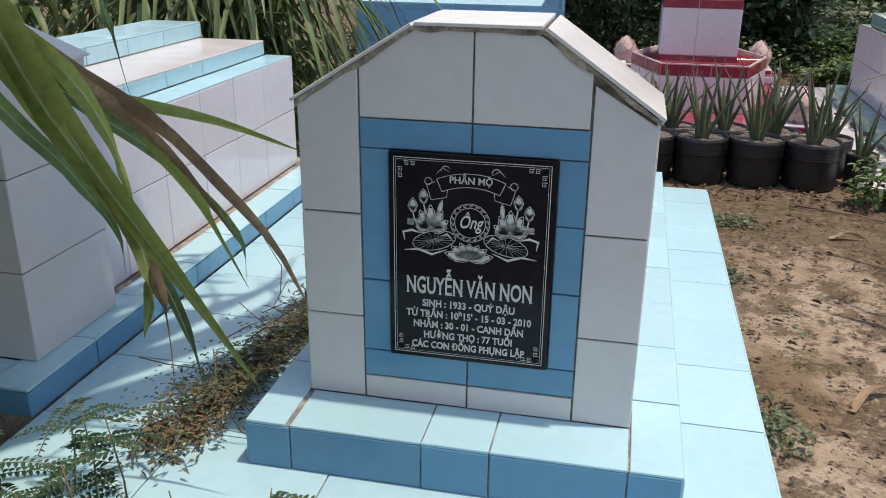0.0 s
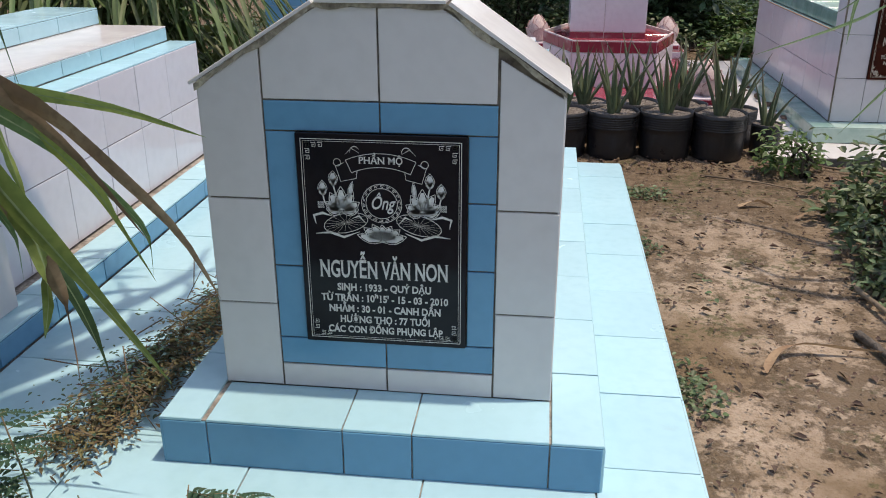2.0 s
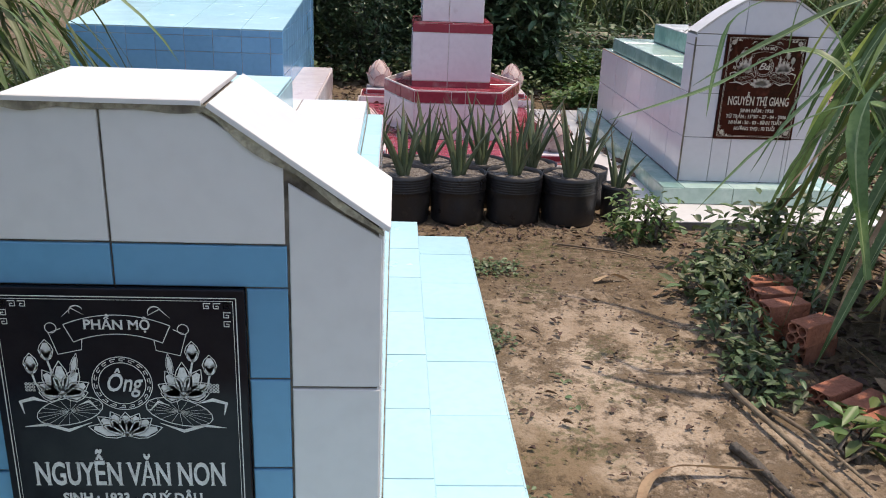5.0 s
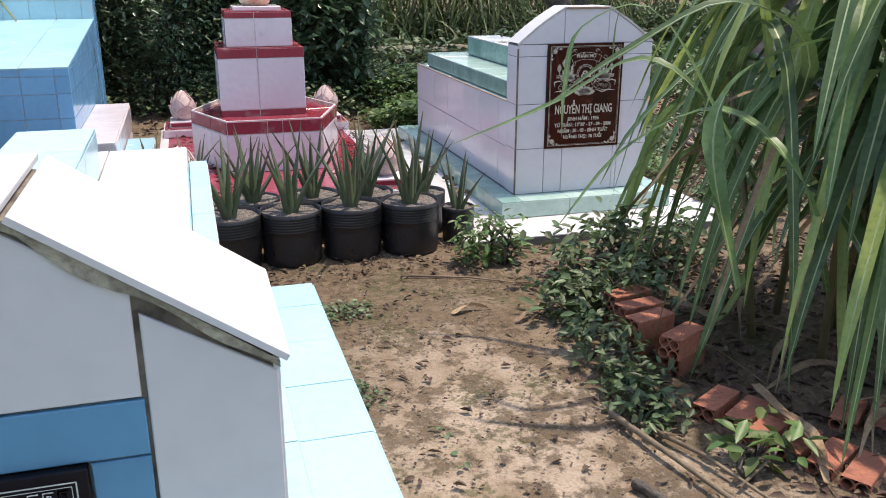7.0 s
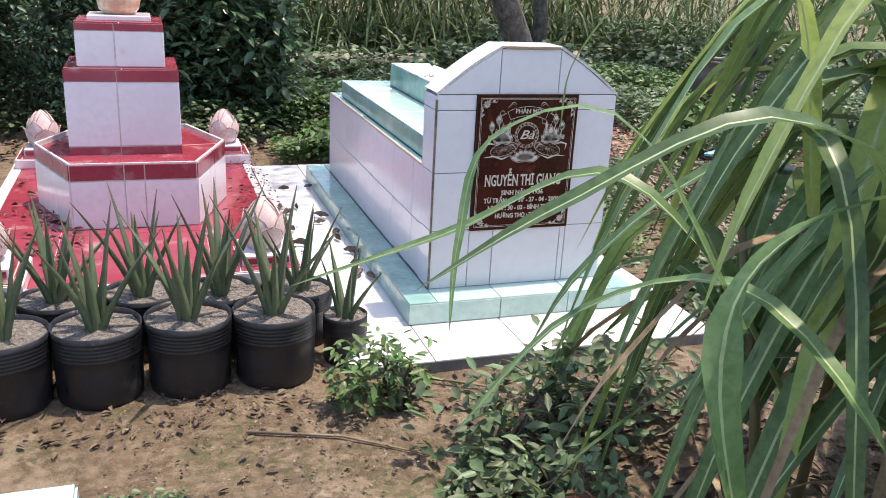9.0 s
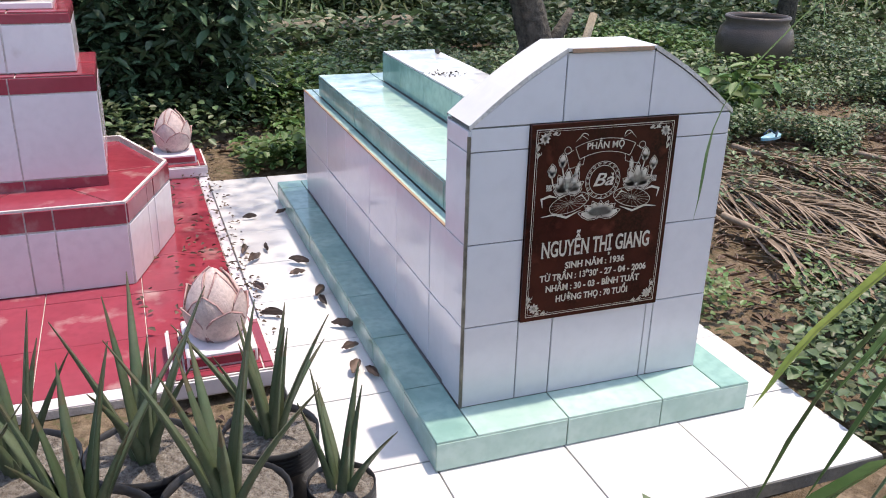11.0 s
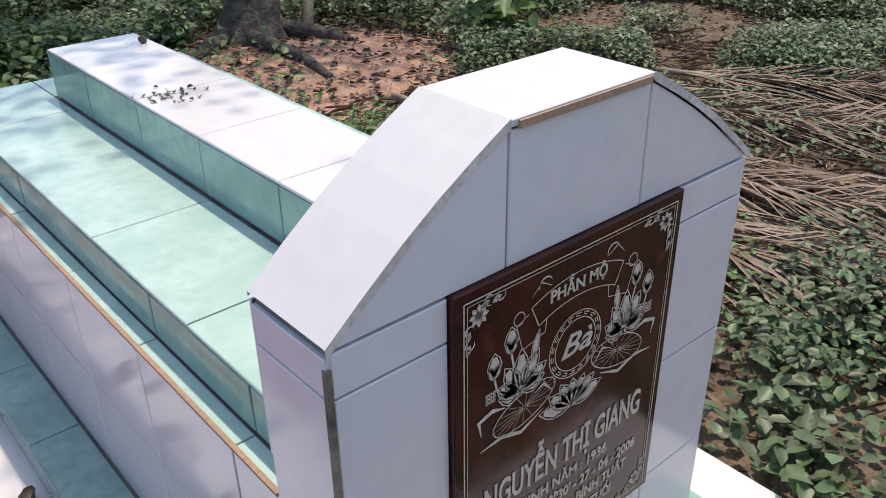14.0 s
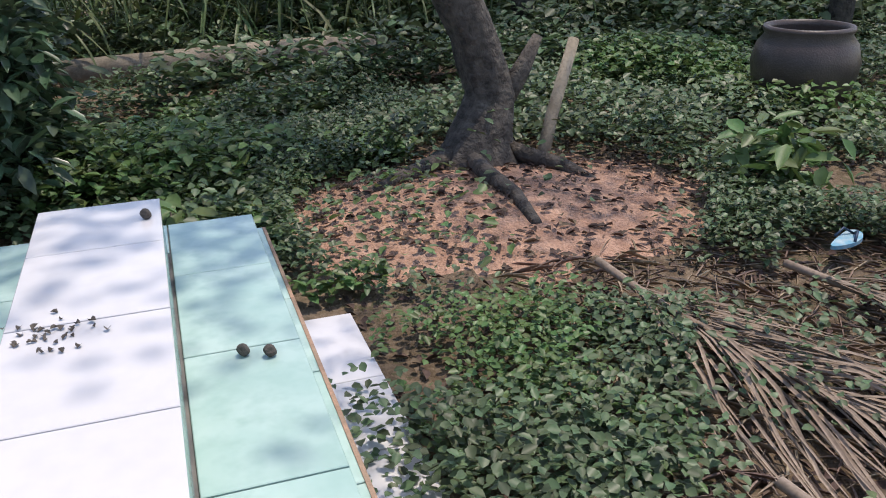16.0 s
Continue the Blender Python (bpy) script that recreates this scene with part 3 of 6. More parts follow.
    for x, n in ((L + TH, -1), (R - TH, 1)):
        tiled(hs, WHITE, (x, 0, 0), (0, 1, 0), V, [yf, yb], [bot, 0.377, 0.626, eave], (n, 0, 0))
    coping(hs, [(L - 0.006, eave - 0.009), (rl, top - 0.004), (rr, top - 0.004), (R + 0.003, eave - 0.011)], yf, yb + 0.04, WHITE)
    for (xa, za), (xb, zb) in zip([(L - 0.002, eave - 0.006), (rl, top), (rr, top)], [(rl, top), (rr, top), (R, eave - 0.010)]):
        seg = 18
        v, f = [], []
        for i in range(seg + 1):
            t = i / seg
            a = Vector((xa + (xb - xa) * t + 0.3, yf - 3.2, za + (zb - za) * t - G))
            k = 0.003 + 0.017 * abs(noise.noise(Vector((a.x * 11, 1, a.z * 11))))
            v += [a + Vector((0, -0.006, 0.005)), a + Vector((0, -0.005, -k)), a + Vector((0, 0.02, -k))]
        for i in range(seg):
            f += [(i * 3, i * 3 + 1, i * 3 + 4, i * 3 + 3), (i * 3 + 1, i * 3 + 2, i * 3 + 5, i * 3 + 4)]
        raw("mortar_bed", v, f, CEMENT, hs, label="crumbling yellowed mortar under the cover tiles")
    plaque(hs, -0.440, -0.073, 0.292, 0.784, yf, BLACK_STONE, ENGRAVE, [
        ("NGUYỄN VĂN NON", 0.057, 0.308, 0.287, 0.0010), ("SINH : 1933 - QUÝ DẬU", 0.0235, 0.350, 0.212, 0.0006),
        ("TỪ TRẦN : 10ʰ15' - 15 - 03 - 2010", 0.0235, 0.3765, 0.287, 0.0006), ("NHẰM : 30 - 01 - CANH DẦN", 0.0235, 0.403, 0.255, 0.0006),
        ("HƯỞNG THỌ : 77 TUỔI", 0.0235, 0.4295, 0.206, 0.0006), ("CÁC CON ĐỒNG PHỤNG LẬP", 0.0235, 0.455, 0.262, 0.0006)],
        "PHẦN MỘ", "Ông", "polished black granite plaque with pale engraved lettering", "fret", 0.150)
    # body behind, in three steps
    bx0, bx1, by0, by1 = -0.625, 0.095, 2.5, 4.36
    body = part("body", box_bm(bx0 + 0.3 + TH, bx1 + 0.3 - TH, by0 - 3.2, by1 - 3.2 - TH, zt - G, 0.64 - G), GROUT, thing, "long tomb body of pale tiles with light blue ledges")
    ys = cuts(by0, by1, 0.30)
    for x, n in ((bx0 + TH, -1), (bx1 - TH, 1)):
        tiled(body, LILAC, (x, 0, zt), (0, 1, 0), V, ys, [0, 0.24, 0.48], (n, 0, 0))
    tiled(body, LILAC, (0, by1 - TH, zt), U, V, [bx0, -0.26, bx1], [0, 0.24, 0.48], (0, 1, 0))
    tiled(body, SKY_TILE, (0, 0, 0.64), U, (0, 1, 0), [bx0, bx0 + 0.06], ys, (0, 0, 1))
    tiled(body, SKY_TILE, (0, 0, 0.64), U, (0, 1, 0), [bx1 - 0.06, bx1], ys, (0, 0, 1))
    tiled(body, SKY_TILE, (0, 0, 0.64), U, (0, 1, 0), [bx0 + 0.06, bx1 - 0.06], [by1 - 0.02, by1], (0, 0, 1))
    mid = part("upper_slab", box_bm(bx0 + 0.36 + TH, bx1 + 0.24 - TH, by0 - 3.2, by1 - 3.22 - TH, 0.638 - G, 0.70 - G - TH), GROUT, thing, "white tiled upper slab")
    tiled(mid, WHITE, (0, 0, 0.70 - TH), U, (0, 1, 0), [bx0 + 0.06, -0.41, -0.205, bx1 - 0.06], ys[:-1] + [by1 - 0.02], (0, 0, 1))
    tiled(mid, SKY_TILE, (bx1 - 0.06 - TH, 0, 0.645), (0, 1, 0), V, ys[:-1] + [by1 - 0.02], [0.002, 0.05], (1, 0, 0))
    rise = part("raised_strip", box_bm(-0.41 + 0.3 + TH, -0.205 + 0.3 - TH, by0 - 3.2, by1 - 3.54, 0.70 - G, 0.83 - G - TH), GROUT, thing, "raised light blue strip along the top")
    tiled(rise, SKY_TILE, (0, 0, 0.83 - TH), U, (0, 1, 0), [-0.41, -0.205], cuts(by0, by1 - 0.34, 0.30), (0, 0, 1))
    tiled(rise, SKY_TILE, (-0.205 - TH, 0, 0.702), (0, 1, 0), V, cuts(by0, by1 - 0.34, 0.30), [0.0, 0.12], (1, 0, 0))
    tiled(rise, SKY_TILE, (0, by1 - 0.34, 0.702), U, V, [-0.41, -0.205], [0.0, 0.12], (0, 1, 0))
    tagged(thing, "blue and white tiled tomb with a gabled headstone and black plaque", "tomb", "tiled tombs")


def grave_b():
    ox, oy = 2.2, 7.0
    thing = empty("tomb", (ox, oy, G))
    X = lambda v: v - ox
    Y = lambda v: v - oy
    Z = lambda v: v - G
    U, V = (1, 0, 0), (0, 0, 1)
    slab = part("platform", box_bm(X(1.37), X(2.99), Y(5.46), Y(8.75), 0, Z(-0.106)), GROUT_D, thing, "white tiled platform strewn with leaves")
    tiled(slab, WHITE, (0, 0, -0.106), U, (0, 1, 0), [1.37, 1.70, 2.10, 2.50, 2.99], cuts(5.46, 8.75, 0.40), (0, 0, 1), gap=0.0022)
    x0, x1, y0, y1 = 1.69, 2.755, 5.80, 8.31
    pl = part("plinth", box_bm(X(x0) + TH, X(x1) - TH, Y(y0) + TH, Y(y1) - TH, Z(-0.104), Z(0) - TH), GROUT_D, thing, "low plinth of sea-green marbled tiles")
    ys = cuts(y0, y1, 0.35, 0.30)
    tiled(pl, GREEN_D, (0, 0, -TH), U, (0, 1, 0), [x0, 1.815], ys, (0, 0, 1))
    tiled(pl, GREEN_D, (0, 0, -TH), U, (0, 1, 0), [2.645, x1], ys, (0, 0, 1))
    tiled(pl, GREEN, (0, 0, -TH), U, (0, 1, 0), [1.815, 2.105, 2.43, 2.645], [y0, 5.95], (0, 0, 1))
    tiled(pl, GREEN_D, (0, 0, -TH), U, (0, 1, 0), [1.815, 2.23, 2.645], [8.15, y1], (0, 0, 1))
    for x, n in ((x0 + TH, -1), (x1 - TH, 1)):
        tiled(pl, GREEN_D, (x, 0, -0.099), (0, 1, 0), V, ys, [0, 0.099 - 0.006], (n, 0, 0))
    tiled(pl, GREEN, (0, y0 + TH, -0.099), U, V, [x0, 2.105, 2.43, x1], [0, 0.093], (0, -1, 0))
    # headstone, its shoulders a little bowed
    L, R, yf, yb, eave, top = 1.815, 2.645, 5.945, 6.105, 0.850, 1.043
    rl, rr = 2.09, 2.36
    shoulder = lambda t, a, b: (a[0] + (b[0] - a[0]) * t, a[1] + (b[1] - a[1]) * t + 0.012 * math.sin(math.pi * t))
    left = [shoulder(i / 5, (L, eave), (rl, top)) for i in range(6)]
    right = [shoulder(i / 5, (rr, top), (R, eave)) for i in range(6)]
    outline = left + right
    hs = part("headstone", prism_bm([(X(L) + TH, Z(0)), (X(R) - TH, Z(0))] + [(X(min(max(u, L + TH), R - TH)), Z(w) - 0.004) for u, w in outline[::-1]], Y(yf) + TH, Y(yb)), GROUT_D, thing,
              "gabled headstone of pale lilac-white tiles")
    y = yf + TH
    N = (0, -1, 0)
    o = (0, y, 0)
    tiled(hs, LILAC, o, U, V, [L + 0.005, 1.993], [0.0, 0.265, 0.52, 0.785, 0.850], N)
    tiled(hs, LILAC, o, U, V, [2.457, R - 0.005], [0.0, 0.265, 0.52, 0.785, 0.850], N)
    tiled(hs, LILAC, o, U, V, [1.993, 2.105, 2.43, 2.457], [0.0, 0.262], N)
    tile(hs, LILAC, [(u, y, w) for u, w in [(L, 0.852), (rl, 0.852)] + [(u, w - 0.004) for u, w in left[::-1]][:-1]], N)
    tile(hs, LILAC, [(rl, y, 0.852), (rr, y, 0.852), (rr, y, top - 0.004), (rl, y, top - 0.004)], N)
    tile(hs, LILAC, [(u, y, w) for u, w in [(rr, 0.852), (R, 0.852)] + [(u, w - 0.004) for u, w in right[::-1]][1:]], N)
    for x, n in ((L + TH, -1), (R - TH, 1)):
        tiled(hs, LILAC, (x, 0, 0), (0, 1, 0), V, [yf, yb], [0.0, 0.265, 0.52, 0.785, 0.845], (n, 0, 0))
    tiled(hs, LILAC, (0, yb, 0), U, V, [L, 2.09, 2.36, R], [0.6, 0.85], (0, 1, 0))
    # cover tiles: one on top, bowed ones on the shoulders, with bare white edges
    tile(hs, WHITE, [(rl - 0.003, yf - 0.004, top), (rr + 0.003, yf - 0.004, top), (rr + 0.003, yb + 0.004, top), (rl - 0.003, yb + 0.004, top)], (0, 0, 1), "roof_tile", th=0.008, gap=0.001)
    for side, (lo, cut) in ((left, (0, 1)), (right, (5, 4))):
        bm = bmesh.new()
        row = [[bm.verts.new((X(u), Y(v), Z(w) + k)) for u, w in side] for v, k in ((yf - 0.002, 0.001), (yf - 0.002, 0.009), (yb + 0.004, 0.009), (yb + 0.004, 0.001))]
        for r in range(3):
            for i in range(5):
                bm.faces.new((row[r][i], row[r][i + 1], row[r + 1][i + 1], row[r + 1][i]))
        bmesh.ops.recalc_face_normals(bm, faces=bm.faces[:])
        part("roof_tile", bm, WHITE, hs)
        bm = bmesh.new()
        a = [bm.verts.new((X(u), Y(yf) - 0.0035, Z(w) + 0.0095)) for u, w in side]
        b = [bm.verts.new((X(u), Y(yf) - 0.0035, Z(w) - 0.004)) for u, w in side]
        for i in range(5):
            bm.faces.new((a[i], a[i + 1], b[i + 1], b[i]))
        part("edge_mortar", bm, GROUT_W, hs, "thin white mortar along the sloping edge")
    plaque(hs, 1.993, 2.457, 0.262, 0.853, yf, RED_STONE, ENGRAVE_Y, [
        ("NGUYỄN THỊ GIANG", 0.054, 0.292, 0.282, 0.0009), ("SINH NĂM : 1936", 0.022, 0.334, 0.155, 0.0005),
        ("TỪ TRẦN : 13ʰ30' - 27 - 04 - 2006", 0.022, 0.361, 0.280, 0.0005), ("NHẰM : 30 - 03 - BÍNH TUẤT", 0.022, 0.388, 0.248, 0.0005),
        ("HƯỞNG THỌ : 70 TUỔI", 0.022, 0.416, 0.192, 0.0005)],
        "PHẦN MỘ", "Bà", "polished red-brown granite plaque with cream engraved lettering", "floral", 0.136)
    # body
    wx0, wx1, wy1, wt = 1.82, 2.64, 8.15, 0.52
    body = part("body", box_bm(X(wx0) + TH, X(wx1) - TH, Y(yb), Y(wy1) - TH, Z(0), Z(wt) - TH), GROUT_D, thing, "tomb body of pale lilac tiles with a green rim")
    ys = [yb, 6.247, 6.597, 6.944, 7.310, 7.657, wy1]
    for x, n in ((wx0 + TH, -1), (wx1 - TH, 1)):
        tiled(body, LILAC, (x, 0, 0), (0, 1, 0), V, ys, [0.0, 0.252, wt - 0.004], (n, 0, 0))
    tiled(body, LILAC, (0, wy1 - TH, 0), U, V, [wx0, 2.23, wx1], [0.0, 0.252, wt - 0.004], (0, 1, 0))
    for a, b in ((wx0, 1.862), (2.598, wx1)):
        tiled(body, GREEN, (0, 0, wt - TH), U, (0, 1, 0), [a, b], ys, (0, 0, 1))
    tiled(body, GREEN, (0, 0, wt - TH), U, (0, 1, 0), [1.862, 2.598], [8.0, wy1], (0, 0, 1))
    mid = part("upper_slab", box_bm(X(1.862) + TH, X(2.598) - TH, Y(yb), Y(7.99) - TH, Z(wt), Z(0.62) - TH), GROUT_D, thing, "pale green marbled upper slab")
    yy = [yb, 6.45, 6.86, 7.27, 7.65, 7.99]
    tiled(mid, GREEN, (0, 0, 0.62 - TH), U, (0, 1, 0), [1.862, 2.12], yy, (0, 0, 1))
    tiled(mid, GREEN, (0, 0, 0.62 - TH), U, (0, 1, 0), [2.385, 2.598], yy, (0, 0, 1))
    tiled(mid, GREEN, (0, 0, 0.62 - TH), U, (0, 1, 0), [2.12, 2.385], [7.8, 7.99], (0, 0, 1))
    for x, n in ((1.862 + TH, -1), (2.598 - TH, 1)):
        tiled(mid, GREEN_D, (x, 0, wt), (0, 1, 0), V, ys[:-1] + [7.99], [0.002, 0.093], (n, 0, 0))
    tiled(mid, GREEN_D, (0, 7.99 - TH, wt), U, V, [1.862, 2.23, 2.598], [0.002, 0.093], (0, 1, 0))
    part("edge_mortar", box_bm(X(wx0) - 0.0025, X(wx0) + 0.006, Y(yb) + 0.01, Y(wy1) - 0.01, Z(wt) - 0.003, Z(wt) + 0.0025), CLAY_EDGE, thing, "worn brown tile edge along the rim")
    part("edge_mortar", box_bm(X(wx1) - 0.006, X(wx1) + 0.0025, Y(yb) + 0.01, Y(wy1) - 0.01, Z(wt) - 0.003, Z(wt) + 0.0025), CLAY_EDGE, thing, "worn brown tile edge along the rim")
    part("edge_mortar", box_bm(X(rl) + 0.01, X(rr) - 0.01, Y(yf) - 0.008, Y(yf) - 0.0045, Z(top) - 0.004, Z(top) + 0.006), CLAY_EDGE, thing, "bare clay edge of the top cover tile")
    part("corner_joint", box_bm(X(L) - 0.002, X(L) + 0.006, Y(yf) - 0.0022, Y(yf) + 0.006, Z(0) + 0.002, Z(eave) - 0.02), GRIME, thing, "blackened mortar down the headstone corner")
    rise = part("raised_strip", box_bm(X(2.125) + TH, X(2.38) - TH, Y(yb), Y(7.79) - TH, Z(0.62) - TH, Z(0.757) - TH), GROUT_D, thing, "white tiled raised strip")
    yr = [yb, 6.26, 6.57, 6.885, 7.20, 7.52, 7.79]
    tiled(rise, WHITE, (0, 0, 0.757 - TH), U, (0, 1, 0), [2.125, 2.382], yr, (0, 0, 1))
    for x, n in ((2.125 + TH, -1), (2.38 - TH, 1)):
        tiled(rise, GREEN_D, (x, 0, 0.62), (0, 1, 0), V, yr, [0.001, 0.13], (n, 0, 0))
    tiled(rise, GREEN_D, (0, 7.79 - TH, 0.62), U, V, [2.125, 2.38], [0.001, 0.13], (0, 1, 0))
    tagged(thing, "white and green tiled tomb with a red-brown plaque on its headstone", "tomb", "tiled tombs")


def grave_c():
    ox, oy = -2.1, 3.3
    thing = empty("tomb", (ox, oy, G))
    X, Y, Z = (lambda v: v - ox), (lambda v: v - oy), (lambda v: v - G)
    U, V = (1, 0, 0), (0, 0, 1)
    x0, x1, y0, y1, zt = -2.87, -1.375, 2.17, 4.55, 0.12
    pl = part("plinth", box_bm(X(x0) + TH, X(x1) - TH, Y(y0) + TH, Y(y1) - TH, 0, Z(zt) - TH), GROUT, thing, "plinth with light blue top and mid blue sides")
    ys = cuts(y0, y1, 0.30)
    tiled(pl, SKY_TILE, (0, 0, zt - TH), U, (0, 1, 0), [-1.50, x1], ys, (0, 0, 1))
    tiled(pl, SKY_TILE, (0, 0, zt - TH), U, (0, 1, 0), cuts(x0, -1.5, 0.34), [y0, 2.31], (0, 0, 1))
    tiled(pl, BLUE, (x1 - TH, 0, 0.036), (0, 1, 0), V, ys, [0.002, zt - 0.044], (1, 0, 0))
    tiled(pl, BLUE, (0, y0 + TH, 0.036), U, V, cuts(x0, x1, 0.34), [0.002, zt - 0.044], (0, -1, 0))
    L, R, yf, yb, eave, top = -2.78, -1.445, 2.31, 2.69, 0.888, 1.06
    hs = part("headstone", prism_bm([(X(L) + TH, Z(zt)), (X(R) - TH, Z(zt)), (X(R) - TH, Z(eave)), (X(-1.9), Z(top)), (X(-2.34), Z(top)), (X(L) + TH, Z(eave))], Y(yf) + TH, Y(yb)), GROUT, thing, "gabled headstone of off-white tiles")
    tiled(hs, WHITE, (0, yf + TH, 0), U, V, [L, -2.45, -2.12, -1.79, R], [zt, 0.376, 0.630, eave], (0, -1, 0))
    for x, n in ((R - TH, 1), (L + TH, -1)):
        tiled(hs, WHITE, (x, 0, 0), (0, 1, 0), V, [yf, yb], [zt, 0.376, 0.630, eave], (n, 0, 0))
    tiled(hs, WHITE, (0, yb, 0), U, V, [L, -2.12, R], [0.6, eave], (0, 1, 0))
    coping(hs, [(L - 0.01, eave - 0.004), (-2.34, top), (-1.9, top), (R + 0.012, eave - 0.008)], yf, yb + 0.01, WHITE)
    bx0, bx1, by1 = -2.72, -1.53, 4.42
    body = part("body", box_bm(X(bx0) + TH, X(bx1) - TH, Y(yb), Y(by1) - TH, Z(zt), Z(0.64)), GROUT, thing, "long tomb body of pale tiles with a light blue ledge")
    yw = cuts(yb, by1, 0.29, 0.22)
    for x, n in ((bx1 - TH, 1), (bx0 + TH, -1)):
        tiled(body, LILAC, (x, 0, zt), (0, 1, 0), V, yw, [0.0, 0.27, 0.52], (n, 0, 0))
    tiled(body, LILAC, (0, by1 - TH, zt), U, V, cuts(bx0, bx1, 0.3), [0, 0.27, 0.52], (0, 1, 0))
    for a, b in ((bx1 - 0.13, bx1), (bx0, bx0 + 0.13)):
        tiled(body, SKY_TILE, (0, 0, 0.64), U, (0, 1, 0), [a, b], yw, (0, 0, 1))
    mid = part("upper_slab", box_bm(X(bx0) + 0.13, X(bx1) - 0.13 - TH, Y(yb), Y(by1) - 0.02, Z(0.638), Z(0.715) - TH), GROUT, thing, "white tiled upper slab")
    tiled(mid, WHITE, (0, 0, 0.715 - TH), U, (0, 1, 0), [bx0 + 0.13, -2.26, -1.99, bx1 - 0.13], [yb, 3.2, 3.8, by1 - 0.02], (0, 0, 1), gap=0.001)
    tiled(mid, SKY_TILE, (bx1 - 0.13 - TH, 0, 0.64), (0, 1, 0), V, yw[:-1] + [by1 - 0.02], [0.008, 0.068], (1, 0, 0))
    rise = part("raised_strip", box_bm(X(-2.26) + TH, X(-1.99) - TH, Y(yb), Y(by1), Z(0.71), Z(0.79) - TH), GROUT, thing, "raised light blue strip")
    tiled(rise, SKY_TILE, (0, 0, 0.79 - TH), U, (0, 1, 0), [-2.26, -1.99], yw, (0, 0, 1))
    tiled(rise, SKY_TILE, (-1.99 - TH, 0, 0.717), (0, 1, 0), V, yw, [0.0, 0.066], (1, 0, 0))
    tagged(thing, "white tiled tomb with light blue bands, cane leaves hanging over it", "tomb", "tiled tombs")


def grave_d():
    ox, oy = -1.6, 8.0
    thing = empty("tomb", (ox, oy, G))
    X, Y, Z = (lambda v: v - ox), (lambda v: v - oy), (lambda v: v - G)
    U, V = (1, 0, 0), (0, 0, 1)
    x0, x1, y0, y1, zf, zb = -2.15, -0.66, 7.34, 9.40, 0.65, 0.83
    body = part("body", prism_bm([(Y(y0) + TH, 0), (Y(y1), 0), (Y(y1), Z(zb)), (Y(y0) + TH, Z(zf))], X(x0) + TH, X(x1) - TH, "x"), GROUT_W, thing, "blue tiled body with a sloping pale blue top")
    zs = [G + 0.02 + 0.155 * k for k in range(5)] + [zf - 0.05, zf - 0.002]
    tiled(body, BLUE, (0, y0 + TH, 0), U, V, cuts(x0, x1, 0.20), zs, (0, -1, 0), "tile", pick=lambda i, j: MIDSKY)
    ys = cuts(y0, y1, 0.155)
    for a, b in zip(ys, ys[1:]):
        za, zc = zf + (zb - zf) * (a - y0) / (y1 - y0), zf + (zb - zf) * (b - y0) / (y1 - y0)
        z = G + 0.02
        while z + 0.155 < za:
            tile(body, MIDSKY, [(x1 - TH, a, z), (x1 - TH, b, z), (x1 - TH, b, z + 0.155), (x1 - TH, a, z + 0.155)], (1, 0, 0))
            z += 0.155
        tile(body, MIDSKY, [(x1 - TH, a, z), (x1 - TH, b, z), (x1 - TH, b, zc), (x1 - TH, a, za)], (1, 0, 0))
    n = Vector((0, -(zb - zf), y1 - y0)).normalized()
    tiled(body, SKY_TILE, (0, y0, zf), U, (0, y1 - y0, zb - zf), cuts(x0, x1, 0.40), [0, 0.25, 0.5, 0.75, 1], n)
    back = part("back_wall", box_bm(X(x0), X(x1), Y(y1), Y(y1) + 0.2, 0, Z(1.25)), GROUT_W, thing, "light blue tiled upright at the head")
    tiled(back, SKY_TILE, (0, y1, zb), U, V, cuts(x0, x1, 0.2), [0.0, 0.155, 0.31], (0, -1, 0))
    tiled(back, MIDSKY, (x1, 0, G), (0, 1, 0), V, [y1, y1 + 0.2], [0.02 + 0.155 * k for k in range(9)], (1, 0, 0))
    led = part("ledge", box_bm(X(x1), X(-0.41), Y(7.0), Y(8.65), 0, Z(0.22)), GROUT_W, thing, "pinkish white side ledge")
    tiled(led, PINKW, (0, 0, 0.22), U, (0, 1, 0), [x1, -0.41], cuts(7.0, 8.65, 0.38), (0, 0, 1))
    tiled(led, PINKW, (-0.41, 0, G), (0, 1, 0), V, cuts(7.0, 8.65, 0.38), [0.18, 0.36], (1, 0, 0))
    low = part("step", box_bm(X(-0.398), X(-0.215), Y(6.7), Y(7.93), 0, Z(0.07)), GROUT_W, thing, "light blue lower step")
    tiled(low, SKY_TILE, (0, 0, 0.07), U, (0, 1, 0), [-0.398, -0.215], cuts(6.7, 7.93, 0.38), (0, 0, 1))
    tiled(low, SKY_TILE, (-0.215, 0, G), (0, 1, 0), V, cuts(6.7, 7.93, 0.38), [0.01, 0.21], (1, 0, 0))
    tagged(thing, "blue tiled tomb with a sloping top and side ledges", "tomb", "tiled tombs")


MIDSKY = material("sky_blue_small_tile", (0.20, 0.47, 0.72), 0.15, (0.17, 0.42, 0.67), 3, 30, vary=0.06)


